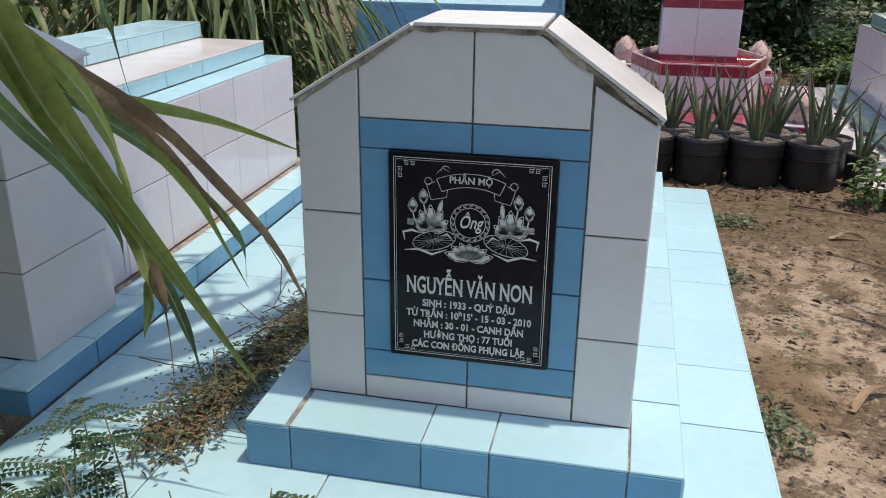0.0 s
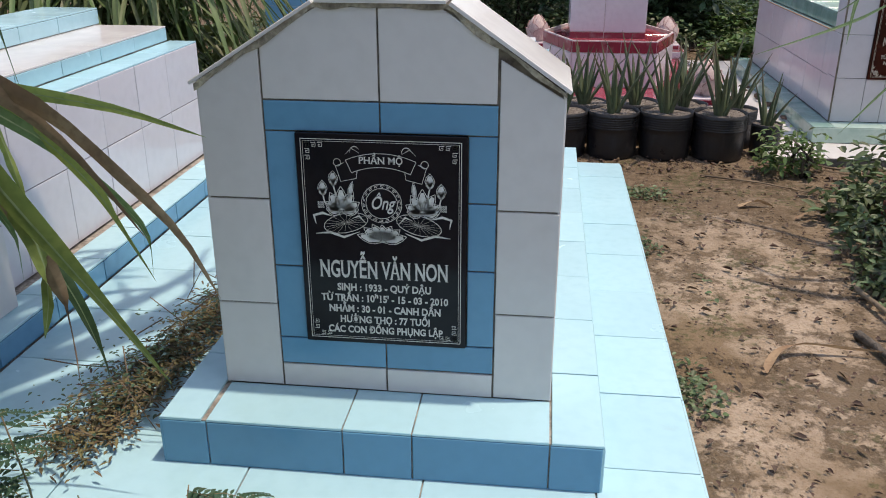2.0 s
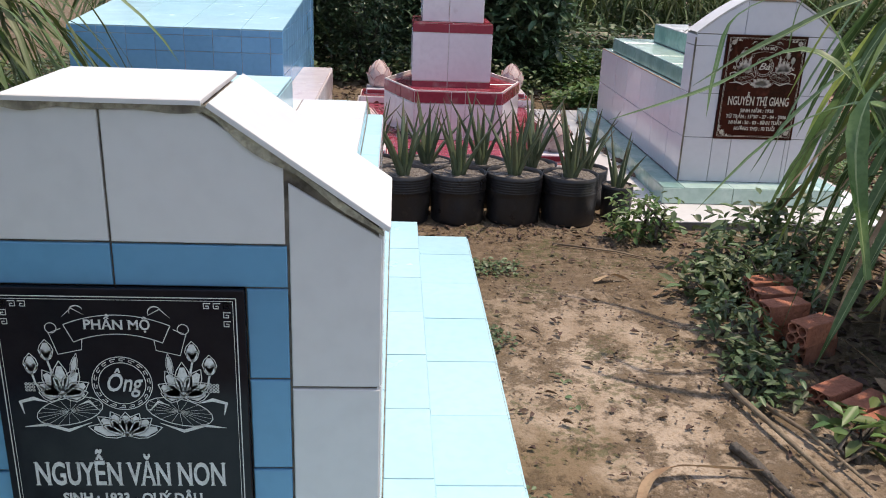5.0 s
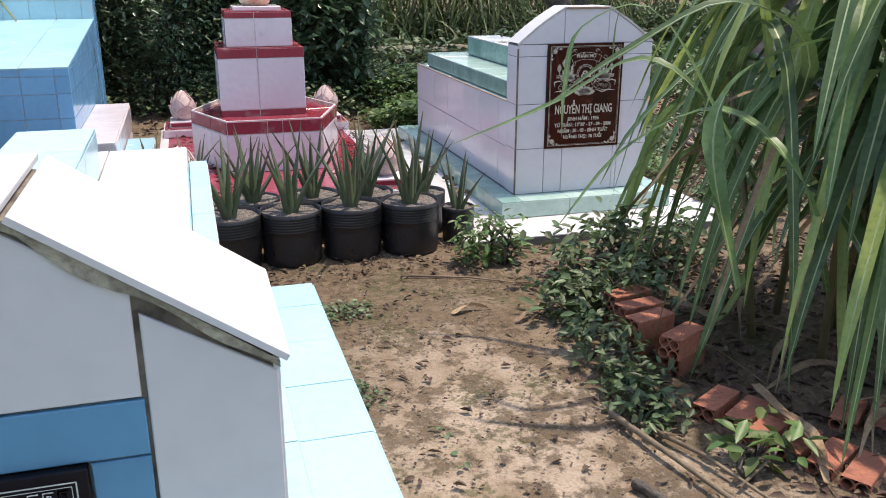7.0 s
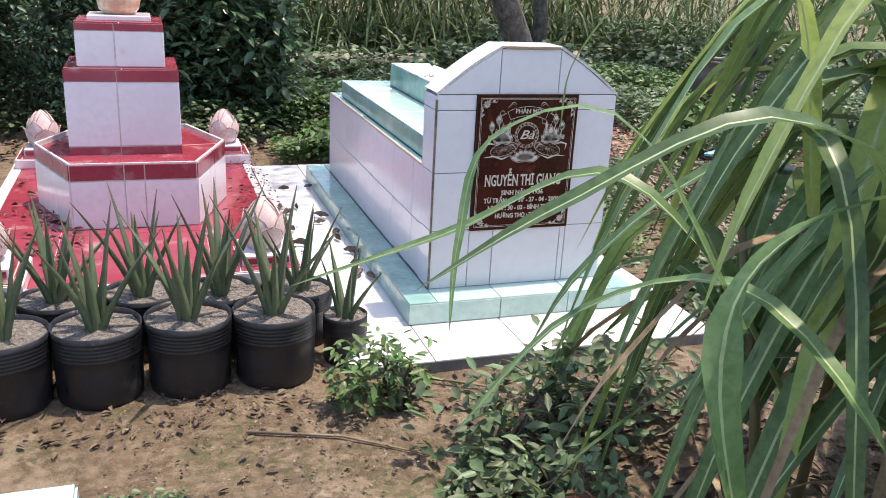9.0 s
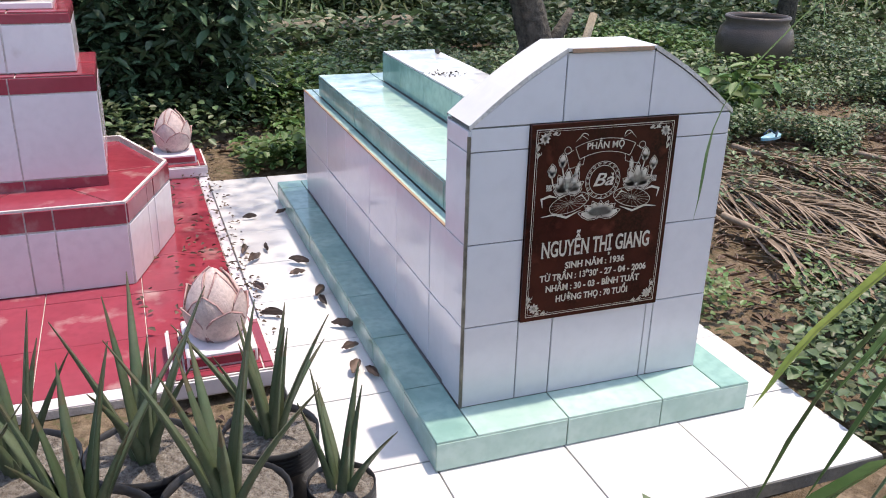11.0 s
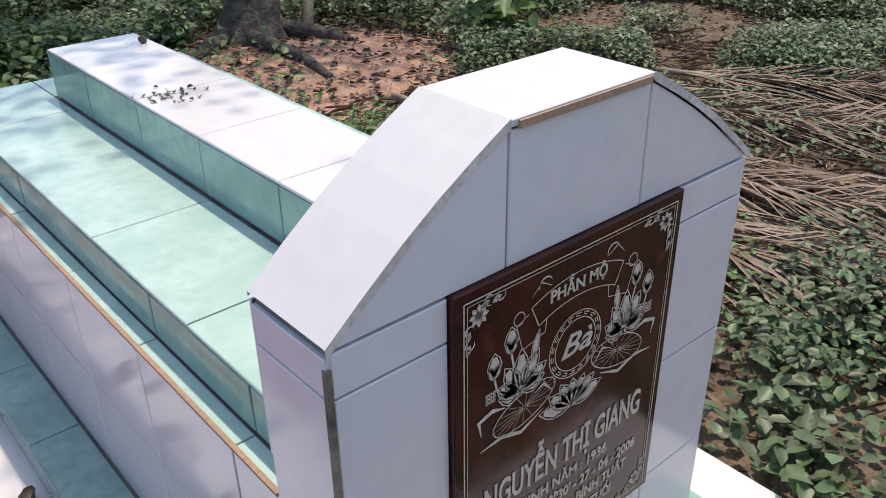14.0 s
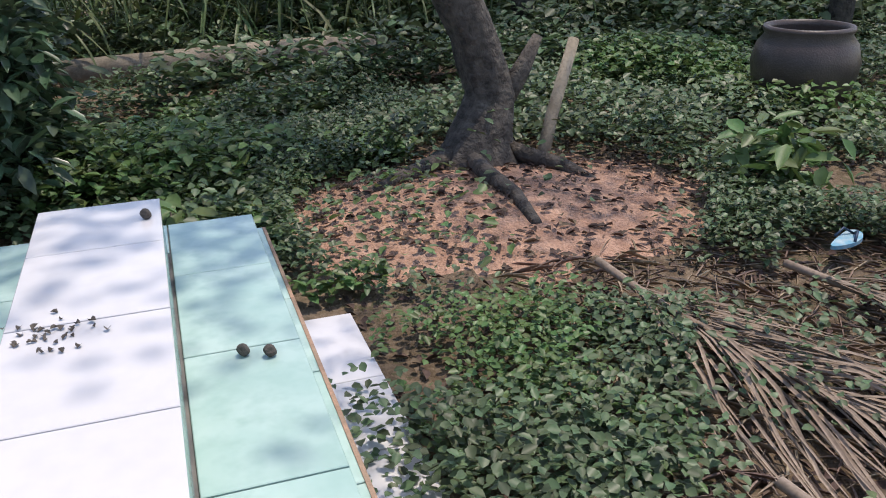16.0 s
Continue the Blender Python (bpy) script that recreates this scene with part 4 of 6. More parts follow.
def lotus_bud(name_label, at, base):
    """A plaster lotus bud on a small square pedestal."""
    thing = empty("lotus_bud_post", at)
    at = Vector(at)
    ped = part("pedestal", box_bm(-0.165, 0.165, -0.19, 0.19, 0, 0.066), GROUT_W, thing, "square pedestal, white sides and dark red top")
    sides = lambda w, d, z: [((-w, -d, z), (1, 0, 0), (0, -1, 0), w), ((w, -d, z), (0, 1, 0), (1, 0, 0), d), ((-w, d, z), (1, 0, 0), (0, 1, 0), w), ((-w, -d, z), (0, 1, 0), (-1, 0, 0), d)]
    for o, u, n, w in sides(0.165, 0.19, 0.0):
        tiled(ped, PINKW, Vector(o) + at, u, (0, 0, 1), [0, 2 * w], [0.004, 0.062], n)
    tiled(ped, RED, Vector((0, 0, 0.066)) + at, (1, 0, 0), (0, 1, 0), [-0.16, -0.125, 0.125, 0.16], [-0.185, -0.15, 0.15, 0.185], (0, 0, 1), gap=0.003)
    seat = part("seat_block", box_bm(-0.115, 0.115, -0.135, 0.135, 0.068, 0.124, 0.005), PINKW, thing, "white block with dark red panels")
    for o, u, n, w in sides(0.115, 0.135, 0.080):
        tiled(seat, RED, Vector(o) + at, u, (0, 0, 1), [0.008, 2 * w - 0.008], [0.0, 0.034], n)
    prof = [(0.060, 0.0), (0.084, 0.025), (0.097, 0.07), (0.094, 0.12), (0.074, 0.17), (0.046, 0.21), (0.016, 0.24), (0.0, 0.25)]
    v, f = [], []
    seg = 24
    for r, z in prof:
        v += [(r * math.cos(2 * math.pi * k / seg), r * math.sin(2 * math.pi * k / seg), z + 0.122) for k in range(seg)]
    for i in range(len(prof) - 1):
        f += [(i * seg + k, i * seg + (k + 1) % seg, (i + 1) * seg + (k + 1) % seg, (i + 1) * seg + k) for k in range(seg)]
    raw("bud_core", v, f, LOTUS, thing, smooth=True)
    radius = lambda z: np.interp(z, [p[1] for p in prof], [p[0] for p in prof])
    for ring, (z0, h, k, half) in enumerate(((0.0, 0.13, 4, 0.80), (0.035, 0.145, 4, 0.72), (0.10, 0.14, 4, 0.72))):
        for q in range(k):
            a0 = 2 * math.pi * (q + 0.5 * (ring % 2)) / k + 0.3
            pv, pf, rim = [], [], []
            N, M = 6, 7
            for i in range(N):
                t = i / (N - 1)
                wid = half * math.sqrt(max(0.0, 1 - t ** 2.6)) * (0.75 + 0.25 * math.sin(math.pi * t)) + 0.02
                for j in range(M):
                    s = 2 * j / (M - 1) - 1
                    r = radius(z0 + h * t) + 0.004 + (0.004, 0.010, 0.006)[ring] * t * t + (0.020, 0.012, 0.002)[ring] * t ** 5 + 0.004 * (1 - s * s)
                    pv.append((r * math.cos(a0 + s * wid), r * math.sin(a0 + s * wid), z0 + h * t + 0.122))
            pf = [(i * M + j, i * M + j + 1, (i + 1) * M + j + 1, (i + 1) * M + j) for i in range(N - 1) for j in range(M - 1)]
            pet = raw("petal", pv, pf, LOTUS, thing, smooth=True)
            edge = [pv[i * M] for i in range(N)] + [pv[(N - 1) * M + j] for j in range(1, M)] + [pv[i * M + M - 1] for i in range(N - 2, -1, -1)]
            tube("petal_rim", edge, 0.0036, LOTUS_E, pet, 4)
    tagged(thing, name_label, "lotus ornament", "lotus buds round the altar")
    return thing


def tube(name, pts, r, mat, parent=None, seg=6, label="", taper=1.0, smooth=True):
    pts = [Vector(p) for p in pts]
    v, f = [], []
    for i, p in enumerate(pts):
        d = (pts[min(i + 1, len(pts) - 1)] - pts[max(i - 1, 0)]).normalized()
        a = d.cross(Vector((0, 0, 1)) if abs(d.z) < 0.9 else Vector((1, 0, 0))).normalized()
        b = d.cross(a)
        k = r(i / (len(pts) - 1)) if callable(r) else r * (1 + (taper - 1) * i / (len(pts) - 1))
        v += [p + (a * math.cos(2 * math.pi * s / seg) + b * math.sin(2 * math.pi * s / seg)) * k for s in range(seg)]
    n = len(pts)
    for i in range(n - 1):
        f += [(i * seg + s, i * seg + (s + 1) % seg, (i + 1) * seg + (s + 1) % seg, (i + 1) * seg + s) for s in range(seg)]
    f += [tuple(range(seg))[::-1], tuple(range((n - 1) * seg, n * seg))]
    return raw(name, v, f, mat, parent, smooth, label)


def altar():
    cx, cy = 0.59, 7.93
    thing = empty("altar", (cx, cy, G))
    U, V = (1, 0, 0), (0, 0, 1)
    zb = -0.115
    base = part("platform", box_bm(-0.80, 0.80, -1.42, 1.38, 0, zb - TH - G), GROUT_W, thing, "square platform of dark red tiles with a white rim")
    us, vs = [-0.80, -0.735, -0.37, 0.0, 0.37, 0.735, 0.80], [-1.42, -1.35] + [-1.0, -0.6, -0.2, 0.2, 0.6, 1.0] + [1.31, 1.38]
    tiled(base, RED, (cx, cy, zb - TH), U, (0, 1, 0), us, vs, (0, 0, 1), pick=lambda i, j: PINKW if i in (0, len(us) - 2) or j in (0, len(vs) - 2) else RED)
    zt = 0.25
    hexa = [(-0.33 + 0.017, -0.50), (0.33 + 0.017, -0.50), (0.545, 0.08), (0.33 + 0.017, 0.62), (-0.33 + 0.017, 0.62), (-0.54, 0.08)]
    bm = bmesh.new()
    lo = [bm.verts.new((x * 0.99, y * 0.99, zb - G)) for x, y in hexa]
    hi = [bm.verts.new((x * 0.99, y * 0.99, zt - G)) for x, y in hexa]
    inn = [bm.verts.new((x * 0.965, y * 0.965, zt - G)) for x, y in hexa]
    flo = [bm.verts.new((x * 0.965, y * 0.965, zt - G - 0.03)) for x, y in hexa]
    for i in range(6):
        j = (i + 1) % 6
        bm.faces.new((lo[i], lo[j], hi[j], hi[i]))
        bm.faces.new((hi[i], hi[j], inn[j], inn[i]))
        bm.faces.new((inn[i], inn[j], flo[j], flo[i]))
    bm.faces.new(flo)
    bmesh.ops.recalc_face_normals(bm, faces=bm.faces[:])
    hx = part("basin", bm, GROUT_W, thing, "hexagonal basin, white below and dark red rim band")
    for i in range(6):
        a, b = Vector((*hexa[i], 0)) * 0.99, Vector((*hexa[(i + 1) % 6], 0)) * 0.99
        d = b - a
        n = Vector((d.y, -d.x, 0)).normalized()
        for f0, f1 in ((0, 0.42), (0.42, 0.58), (0.58, 1)):
            p, q = a + d * f0 + Vector((cx, cy, 0)), a + d * f1 + Vector((cx, cy, 0))
            for z0, z1, m in ((zb, 0.152, PINKW), (0.155, zt - 0.006, RED)):
                tile(hx, m, [p + Vector((0, 0, z0)), q + Vector((0, 0, z0)), q + Vector((0, 0, z1)), p + Vector((0, 0, z1))], n, gap=0.003)
        tile(hx, RED, [Vector((cx, cy, zt - 0.03)), Vector((cx, cy, zt - 0.03)) + a * 0.965, Vector((cx, cy, zt - 0.03)) + b * 0.965], (0, 0, 1), gap=0.004)

    def tier(name, x0, x1, y0, y1, z0, z1, low, high, label):
        t = part(name, box_bm(x0 - cx + TH, x1 - cx - TH, y0 - cy + TH, y1 - cy - TH, z0 - G, z1 - G - TH), GROUT_W, thing, label)
        zs = [z0] + ([z0 + low] if low else []) + [z1 - high, z1 - 0.006]
        xm = (x0 + x1) / 2
        pick = lambda i, j: RED if j == len(zs) - 2 or (low and j == 0) else PINKW
        tiled(t, PINKW, (0, y0 + TH, 0), U, V, [x0, xm - 0.03, x1], zs, (0, -1, 0), pick=pick, gap=0.003)
        tiled(t, PINKW, (0, y1 - TH, 0), U, V, [x0, xm, x1], zs, (0, 1, 0), pick=pick, gap=0.003)
        ym = (y0 + y1) / 2
        for x, n in ((x0 + TH, -1), (x1 - TH, 1)):
            tiled(t, PINKW, (x, 0, 0), (0, 1, 0), V, [y0, ym, y1], zs, (n, 0, 0), pick=pick, gap=0.003)
        tiled(t, RED, (0, 0, z1 - TH), U, (0, 1, 0), [x0, xm, x1], [y0, ym, y1], (0, 0, 1), gap=0.003)
    tier("middle_tier", 0.265, 0.872, 7.76, 8.34, 0.222, 0.71, 0.05, 0.075, "square white tiled tier banded dark red")
    tier("upper_tier", 0.335, 0.803, 7.82, 8.28, 0.711, 0.957, 0, 0.05, "smaller white tiled tier banded dark red")
    part("cap_slab", box_bm(0.40 - cx, 0.74 - cx, 7.90 - cy, 8.20 - cy, 0.957 - G, 0.985 - G, 0.004), PINKW, thing, "thin white cap slab")
    tagged(thing, "tiered white and dark red tiled altar on a red platform", "altar")
    prof = [(0.0, 0.0), (0.085, 0.0), (0.11, 0.03), (0.12, 0.08), (0.105, 0.13), (0.09, 0.15), (0.10, 0.17), (0.085, 0.17), (0.075, 0.14), (0.0, 0.13)]
    seg = 24
    v = [(r * math.cos(2 * math.pi * k / seg), r * math.sin(2 * math.pi * k / seg), z) for r, z in prof for k in range(seg)]
    f = [(i * seg + k, i * seg + (k + 1) % seg, (i + 1) * seg + (k + 1) % seg, (i + 1) * seg + k) for i in range(len(prof) - 1) for k in range(seg)]
    bowl = raw("incense_bowl", v, f, VASE, None, True)
    bowl.location = (0.57, 8.05, 0.985)
    tagged(bowl, "cream and reddish glazed incense bowl on the altar top", "bowl")
    for x, y in ((1.19, 6.63), (-0.03, 6.65), (1.215, 9.08), (-0.01, 9.08)):
        lotus_bud("pinkish plaster lotus bud on a small red and white pedestal", (x, y, zb + 0.001), thing)


grave_a()
grave_b()
grave_c()
grave_d()
altar()


# ---- foliage helpers ----
def leaf_mesh(name, centre, heading, pitch, length, width, mat, parent=None, fold=0.35, roll=None):
    """Many small pointed leaves in one mesh: each has six points, folded along its midrib and drooping at the tip."""
    n = len(centre)
    c, s = np.cos(heading), np.sin(heading)
    cp, sp = np.cos(pitch), np.sin(pitch)
    d = np.stack([c * cp, s * cp, sp], 1)
    side = np.stack([-s, c, np.zeros(n)], 1)
    up = np.cross(d, side)
    if roll is not None:
        side, up = side * np.cos(roll)[:, None] + up * np.sin(roll)[:, None], up * np.cos(roll)[:, None] - side * np.sin(roll)[:, None]
    L, W = length[:, None], width[:, None]
    p = [centre, centre + d * L * 0.33 + side * W * 0.5 + up * W * fold * 0.5, centre + d * L * 0.68 + side * W * 0.42 + up * W * fold * 0.3,
         centre + d * L - up * L * 0.10, centre + d * L * 0.68 - side * W * 0.42 + up * W * fold * 0.3, centre + d * L * 0.33 - side * W * 0.5 + up * W * fold * 0.5]
    verts = np.stack(p, 1).reshape(-1, 3)
    k = np.arange(n)[:, None] * 6
    quads = np.concatenate([k + np.array([[0, 1, 2, 3]]), k + np.array([[0, 3, 4, 5]])]).astype(np.int32)
    me = bpy.data.meshes.new(name)
    me.vertices.add(len(verts))
    me.vertices.foreach_set("co", verts.ravel())
    me.loops.add(quads.size)
    me.loops.foreach_set("vertex_index", quads.ravel())
    me.polygons.add(len(quads))
    me.polygons.foreach_set("loop_start", np.arange(len(quads), dtype=np.int32) * 4)
    me.update(calc_edges=True)
    me.materials.append(mat)
    ob = new(name, me)
    if parent:
        ob.parent = parent
    return ob


def blade_arrays(pts, width, segs=14, keel=0.25, twist=0.0, turn=0.0):
    """A long leaf along a smooth line through pts: four points across, the middle strip its midrib."""
    pts = [Vector(p) for p in pts]
    ext = [pts[0] * 2 - pts[1]] + pts + [pts[-1] * 2 - pts[-2]]
    line = []
    for i in range(segs + 1):
        t = i / segs * (len(pts) - 1)
        k = min(int(t), len(pts) - 2)
        t -= k
        a, b, c, d = ext[k:k + 4]
        line.append(0.5 * (2 * b + (c - a) * t + (2 * a - 5 * b + 4 * c - d) * t * t + (3 * b - a - 3 * c + d) * t ** 3))
    v = []
    for i, p in enumerate(line):
        t = i / segs
        d = (line[min(i + 1, segs)] - line[max(i - 1, 0)]).normalized()
        side = d.cross(Vector((0, 0, 1)))
        if side.length < 1e-3:
            side = Vector((1, 0, 0))
        side.normalize()
        up = side.cross(d)
        a = turn + twist * t
        side, up = side * math.cos(a) + up * math.sin(a), up * math.cos(a) - side * math.sin(a)
        w = width * min(1.0, 0.55 + 2.2 * t) * (1 - t ** 2.4) ** 0.8 + 0.0006
        ripple = 0.05 * w * math.sin(t * 23)
        v += [p - side * w / 2 + up * (keel * w / 2 + ripple), p - side * w * 0.05, p + side * w * 0.05, p + side * w / 2 + up * (keel * w / 2 - ripple)]
    f, m = [], []
    for i in range(segs):
        for j in range(3):
            f.append((i * 4 + j, i * 4 + j + 1, i * 4 + 5 + j, i * 4 + 4 + j))
            m.append(1 if j == 1 else 0)
    return v, f, m


def blade(name, pts, width, mat, parent=None, rib=RIB, **kw):
    v, f, m = blade_arrays(pts, width, **kw)
    b = rel(parent)
    return raw(name, [p - b for p in v], f, [mat, rib], parent, True, index=m)


def arch(base, heading, length, lift, droop):
    """Points of a cane leaf that rises from base and bends over."""
    h = Vector((math.cos(heading), math.sin(heading), 0))
    return [Vector(base), Vector(base) + h * length * 0.22 + Vector((0, 0, lift * 0.75)), Vector(base) + h * length * 0.52 + Vector((0, 0, lift * 0.85 - droop * 0.2)),
            Vector(base) + h * length * 0.78 + Vector((0, 0, lift * 0.3 - droop * 0.6)), Vector(base) + h * length * 0.90 + Vector((0, 0, -droop))]


# ---- sugar cane beside the path ----
def cane_clump(label, centre, radius, stalks, leaves, special, keepout=None, seed=1, tall=1.7, turn=0.0, name="sugar_cane_clump"):
    r = random.Random(seed)
    thing = empty(name, (centre[0], centre[1], ground_height(*centre[:2])))
    base = rel(thing)
    tops = []
    for k in range(stalks):
        a, d = r.uniform(0, 6.283), radius * math.sqrt(r.random())
        x, y = centre[0] + d * math.cos(a), centre[1] + d * math.sin(a)
        lean = Vector((r.uniform(-0.15, 0.15), r.uniform(-0.15, 0.15), 0))
        h = r.uniform(0.6, 1.0) * tall
        p0 = Vector((x, y, ground_height(x, y) - 0.02))
        pts = [p0, p0 + lean * 0.4 + Vector((0, 0, h * 0.5)), p0 + lean + Vector((0, 0, h))]
        tube("stalk", [p - base for p in pts], 0.016, STALK, thing, 6, taper=0.6)
        tops.append(pts)
    for k in range(leaves):
        pts = tops[k % len(tops)]
        t = r.uniform(0.25, 1.0)
        q = pts[0].lerp(pts[2], t)
        h = r.uniform(0, 6.283)
        length = r.uniform(0.7, 1.25)
        line = arch(q, h, length, r.uniform(0.12, 0.5), r.uniform(0.25, 1.0))
        line = [Vector((p.x, p.y, max(p.z, ground_height(p.x, p.y) + 0.02))) for p in line]
        if keepout and any(keepout(p) for p in line):
            continue
        dry = t < 0.45 and r.random() < 0.6
        blade("leaf", line, r.uniform(0.020, 0.040) if dry else r.uniform(0.046, 0.088), CANE_D if dry else (CANE_Y if r.random() < 0.12 else CANE), thing, RIB if not dry else CANE_D, twist=r.uniform(-0.8, 0.8))
    for pts, w, m in special:
        blade("leaf", pts, w, m, thing, RIB if m is not CANE_D else CANE_D, segs=18, twist=0.5, turn=turn if pts[-1][2] < 1.3 else 0.0)
    tagged(thing, label, "sugar cane", "sugar cane")
    return thing


def near_path(p):
    # the line walked and the view along it stay clear
    if p.y < 3.2 and p.x < 1.75:
        return True
    if p.x < 1.5 + 0.25 * max(0, 4.0 - p.y) and p.y < 5.1:
        return True
    return p.y > 5.15 or (p.y > 4.5 and p.x < 1.9)


cane_clump("tall green sugar cane clump with drooping leaves over bricks", (2.42, 4.00), 0.40, 14, 215, [
    ([(1.94, 3.9, 0.6), (1.94, 3.75, 1.0), (1.6, 3.70, 1.17), (1.30, 3.78, 1.02), (1.10, 3.87, 0.86)], 0.055, CANE),
    ([(1.8, 3.9, 0.7), (1.45, 3.85, 1.13), (1.27, 4.00, 1.08), (1.21, 3.98, 0.90), (1.18, 3.92, 0.75)], 0.024, CANE),
    ([(2.1, 4.05, 0.4), (1.81, 4.07, 0.80), (1.62, 4.24, 0.95), (1.36, 4.43, 0.77), (1.00, 4.58, 0.60)], 0.050, CANE),
    ([(2.1, 3.7, 0.2), (1.81, 3.55, 0.65), (1.73, 3.88, 0.82), (1.55, 4.18, 0.64), (1.31, 4.24, 0.33)], 0.040, CANE),
    ([(1.66, 3.60, 0.30), (1.60, 3.72, 0.75), (1.72, 3.72, 0.98), (2.1, 3.63, 1.10)], 0.075, CANE),
    ([(2.0, 4.0, 0.9), (1.80, 3.95, 1.36), (1.67, 4.13, 1.08), (1.62, 4.30, 0.75)], 0.050, CANE_Y),
    ([(2.4, 4.5, 1.1), (2.2, 4.9, 1.40), (2.06, 5.22, 1.10), (2.05, 5.29, 0.80)], 0.022, CANE),
], near_path, seed=5)

def shade_overhang(count, seed):
    """Leaves added out of view, arching high over the blue floor to shade it."""
    r = random.Random(seed)
    out = []
    for k in range(count):
        x, y = r.uniform(-1.75, -0.45), r.uniform(1.2, 3.1)
        if x > -1.35 and 1.72 < y < 2.55:
            continue
        z = r.uniform(1.45, 2.0)
        far = (x + r.uniform(-0.25, 0.35), y + r.uniform(0.1, 0.45), z - 0.06)
        out.append(([(-1.42, 1.42, 1.4), ((-1.42 + x) / 2, (1.42 + y) / 2, z + 0.25), (x, y, z), far], r.uniform(0.06, 0.095), CANE))
    return out


def out_of_view(p):
    # unseen leaves added for shade, leaning away from the walk over the neighbouring tomb
    return p.x > 0.0 - (p.y - 0.54) * 0.86 and p.z < 1.5


cane_clump("cane clump with green, yellowing and dry leaves hanging over the tomb, more added unseen for shade", (-1.42, 1.42), 0.14, 4, 260, [
    ([(-1.4, 1.44, 0.95), (-1.24, 1.7, 1.2), (-1.11, 1.9, 1.13), (-1.04, 1.95, 0.95), (-0.95, 2.0, 0.74), (-0.81, 2.02, 0.52), (-0.65, 2.0, 0.32)], 0.085, CANE_Y),
    ([(-1.4, 1.44, 0.95), (-1.24, 1.7, 1.2), (-1.11, 1.9, 1.11), (-1.03, 1.95, 0.91), (-0.97, 2.0, 0.76), (-0.91, 2.03, 0.61), (-0.91, 2.04, 0.49), (-0.93, 2.03, 0.39)], 0.070, CANE_Y),
    ([(-1.4, 1.44, 0.95), (-1.24, 1.7, 1.2), (-1.18, 2.0, 1.07), (-1.18, 2.2, 0.9), (-1.07, 2.3, 0.85), (-0.87, 2.33, 0.81), (-0.63, 2.26, 0.77)], 0.048, CANE_Y),
    ([(-1.4, 1.44, 0.95), (-1.24, 1.7, 1.2), (-1.18, 2.0, 1.08), (-1.1, 2.15, 0.94), (-0.95, 2.2, 0.83), (-0.81, 2.2, 0.7), (-0.69, 2.2, 0.57), (-0.61, 2.2, 0.42)], 0.050, CANE_D),
    ([(-1.4, 1.44, 0.95), (-1.24, 1.7, 1.2), (-1.18, 2.0, 1.06), (-1.15, 2.2, 0.89), (-1.03, 2.25, 0.79), (-0.92, 2.28, 0.65), (-0.87, 2.28, 0.56), (-0.78, 2.25, 0.43)], 0.045, CANE_Y),
    ([(-1.4, 1.44, 0.95), (-1.24, 1.7, 1.2), (-1.14, 2.05, 0.82), (-1.15, 2.2, 0.67), (-1.09, 2.22, 0.55), (-1.07, 2.2, 0.44)], 0.040, CANE),
    ([(-0.96, 2.0, 0.74), (-0.91, 2.05, 0.56), (-0.89, 2.06, 0.43), (-0.85, 2.0, 0.29)], 0.035, CANE_D),
    ([(-0.93, 2.05, 0.62), (-0.89, 2.1, 0.45), (-0.85, 2.1, 0.31), (-0.81, 2.05, 0.25)], 0.032, CANE),
    ([(-1.4, 1.44, 0.95), (-1.24, 1.7, 1.2), (-1.05, 2.2, 0.82), (-0.93, 2.3, 0.66), (-0.83, 2.32, 0.53), (-0.81, 2.3, 0.42)], 0.035, CANE),
    ([(-1.4, 1.44, 0.95), (-1.24, 1.7, 1.2), (-1.15, 1.95, 1.09), (-1.01, 2.0, 0.97), (-1.0, 2.1, 0.83), (-1.01, 2.15, 0.73), (-0.99, 2.15, 0.6)], 0.050, CANE_Y),
    ([(-1.4, 1.44, 0.95), (-1.24, 1.7, 1.2), (-1.16, 1.95, 1.04), (-1.09, 2.0, 0.91), (-1.03, 2.05, 0.77), (-0.94, 2.05, 0.62)], 0.075, CANE_Y),
    ([(-1.4, 1.44, 1.2), (-1.32, 2.1, 1.2), (-1.28, 2.5, 1.11), (-1.3, 2.6, 1.02), (-1.28, 2.6, 0.92), (-1.22, 2.55, 0.79)], 0.030, CANE),
    ([(-1.4, 1.44, 0.95), (-1.24, 1.7, 1.2), (-1.18, 2.0, 1.09), (-1.07, 2.1, 0.94), (-1.01, 2.2, 0.84), (-0.9, 2.22, 0.72), (-0.76, 2.2, 0.55)], 0.045, CANE_D),
] + shade_overhang(170, 9), out_of_view, seed=3, tall=1.7, turn=1.05)


# ---- thickets behind ----
def thicket(label, spots, height, count, seed, mat=THICKET):
    r = random.Random(seed)
    V, F = [], []
    for k in range(count):
        x0, x1, y0, y1 = spots[k % len(spots)]
        x, y = r.uniform(x0, x1), r.uniform(y0, y1)
        z = G + r.uniform(0.0, 0.75) * height
        pts = arch((x, y, z), r.uniform(0, 6.283), r.uniform(0.6, 1.3), r.uniform(0.15, 0.5), r.uniform(0.1, 0.8))
        pts = [Vector((p.x, p.y, max(p.z, G + 0.03))) for p in pts]
        v, f, m = blade_arrays(pts, r.uniform(0.025, 0.05), segs=7, twist=r.uniform(-0.8, 0.8))
        n = len(V)
        V += v
        F += [tuple(i + n for i in q) for q in f]
    tagged(raw("cane_thicket", V, F, mat, None, True), label, "cane thicket", kind="stuff")


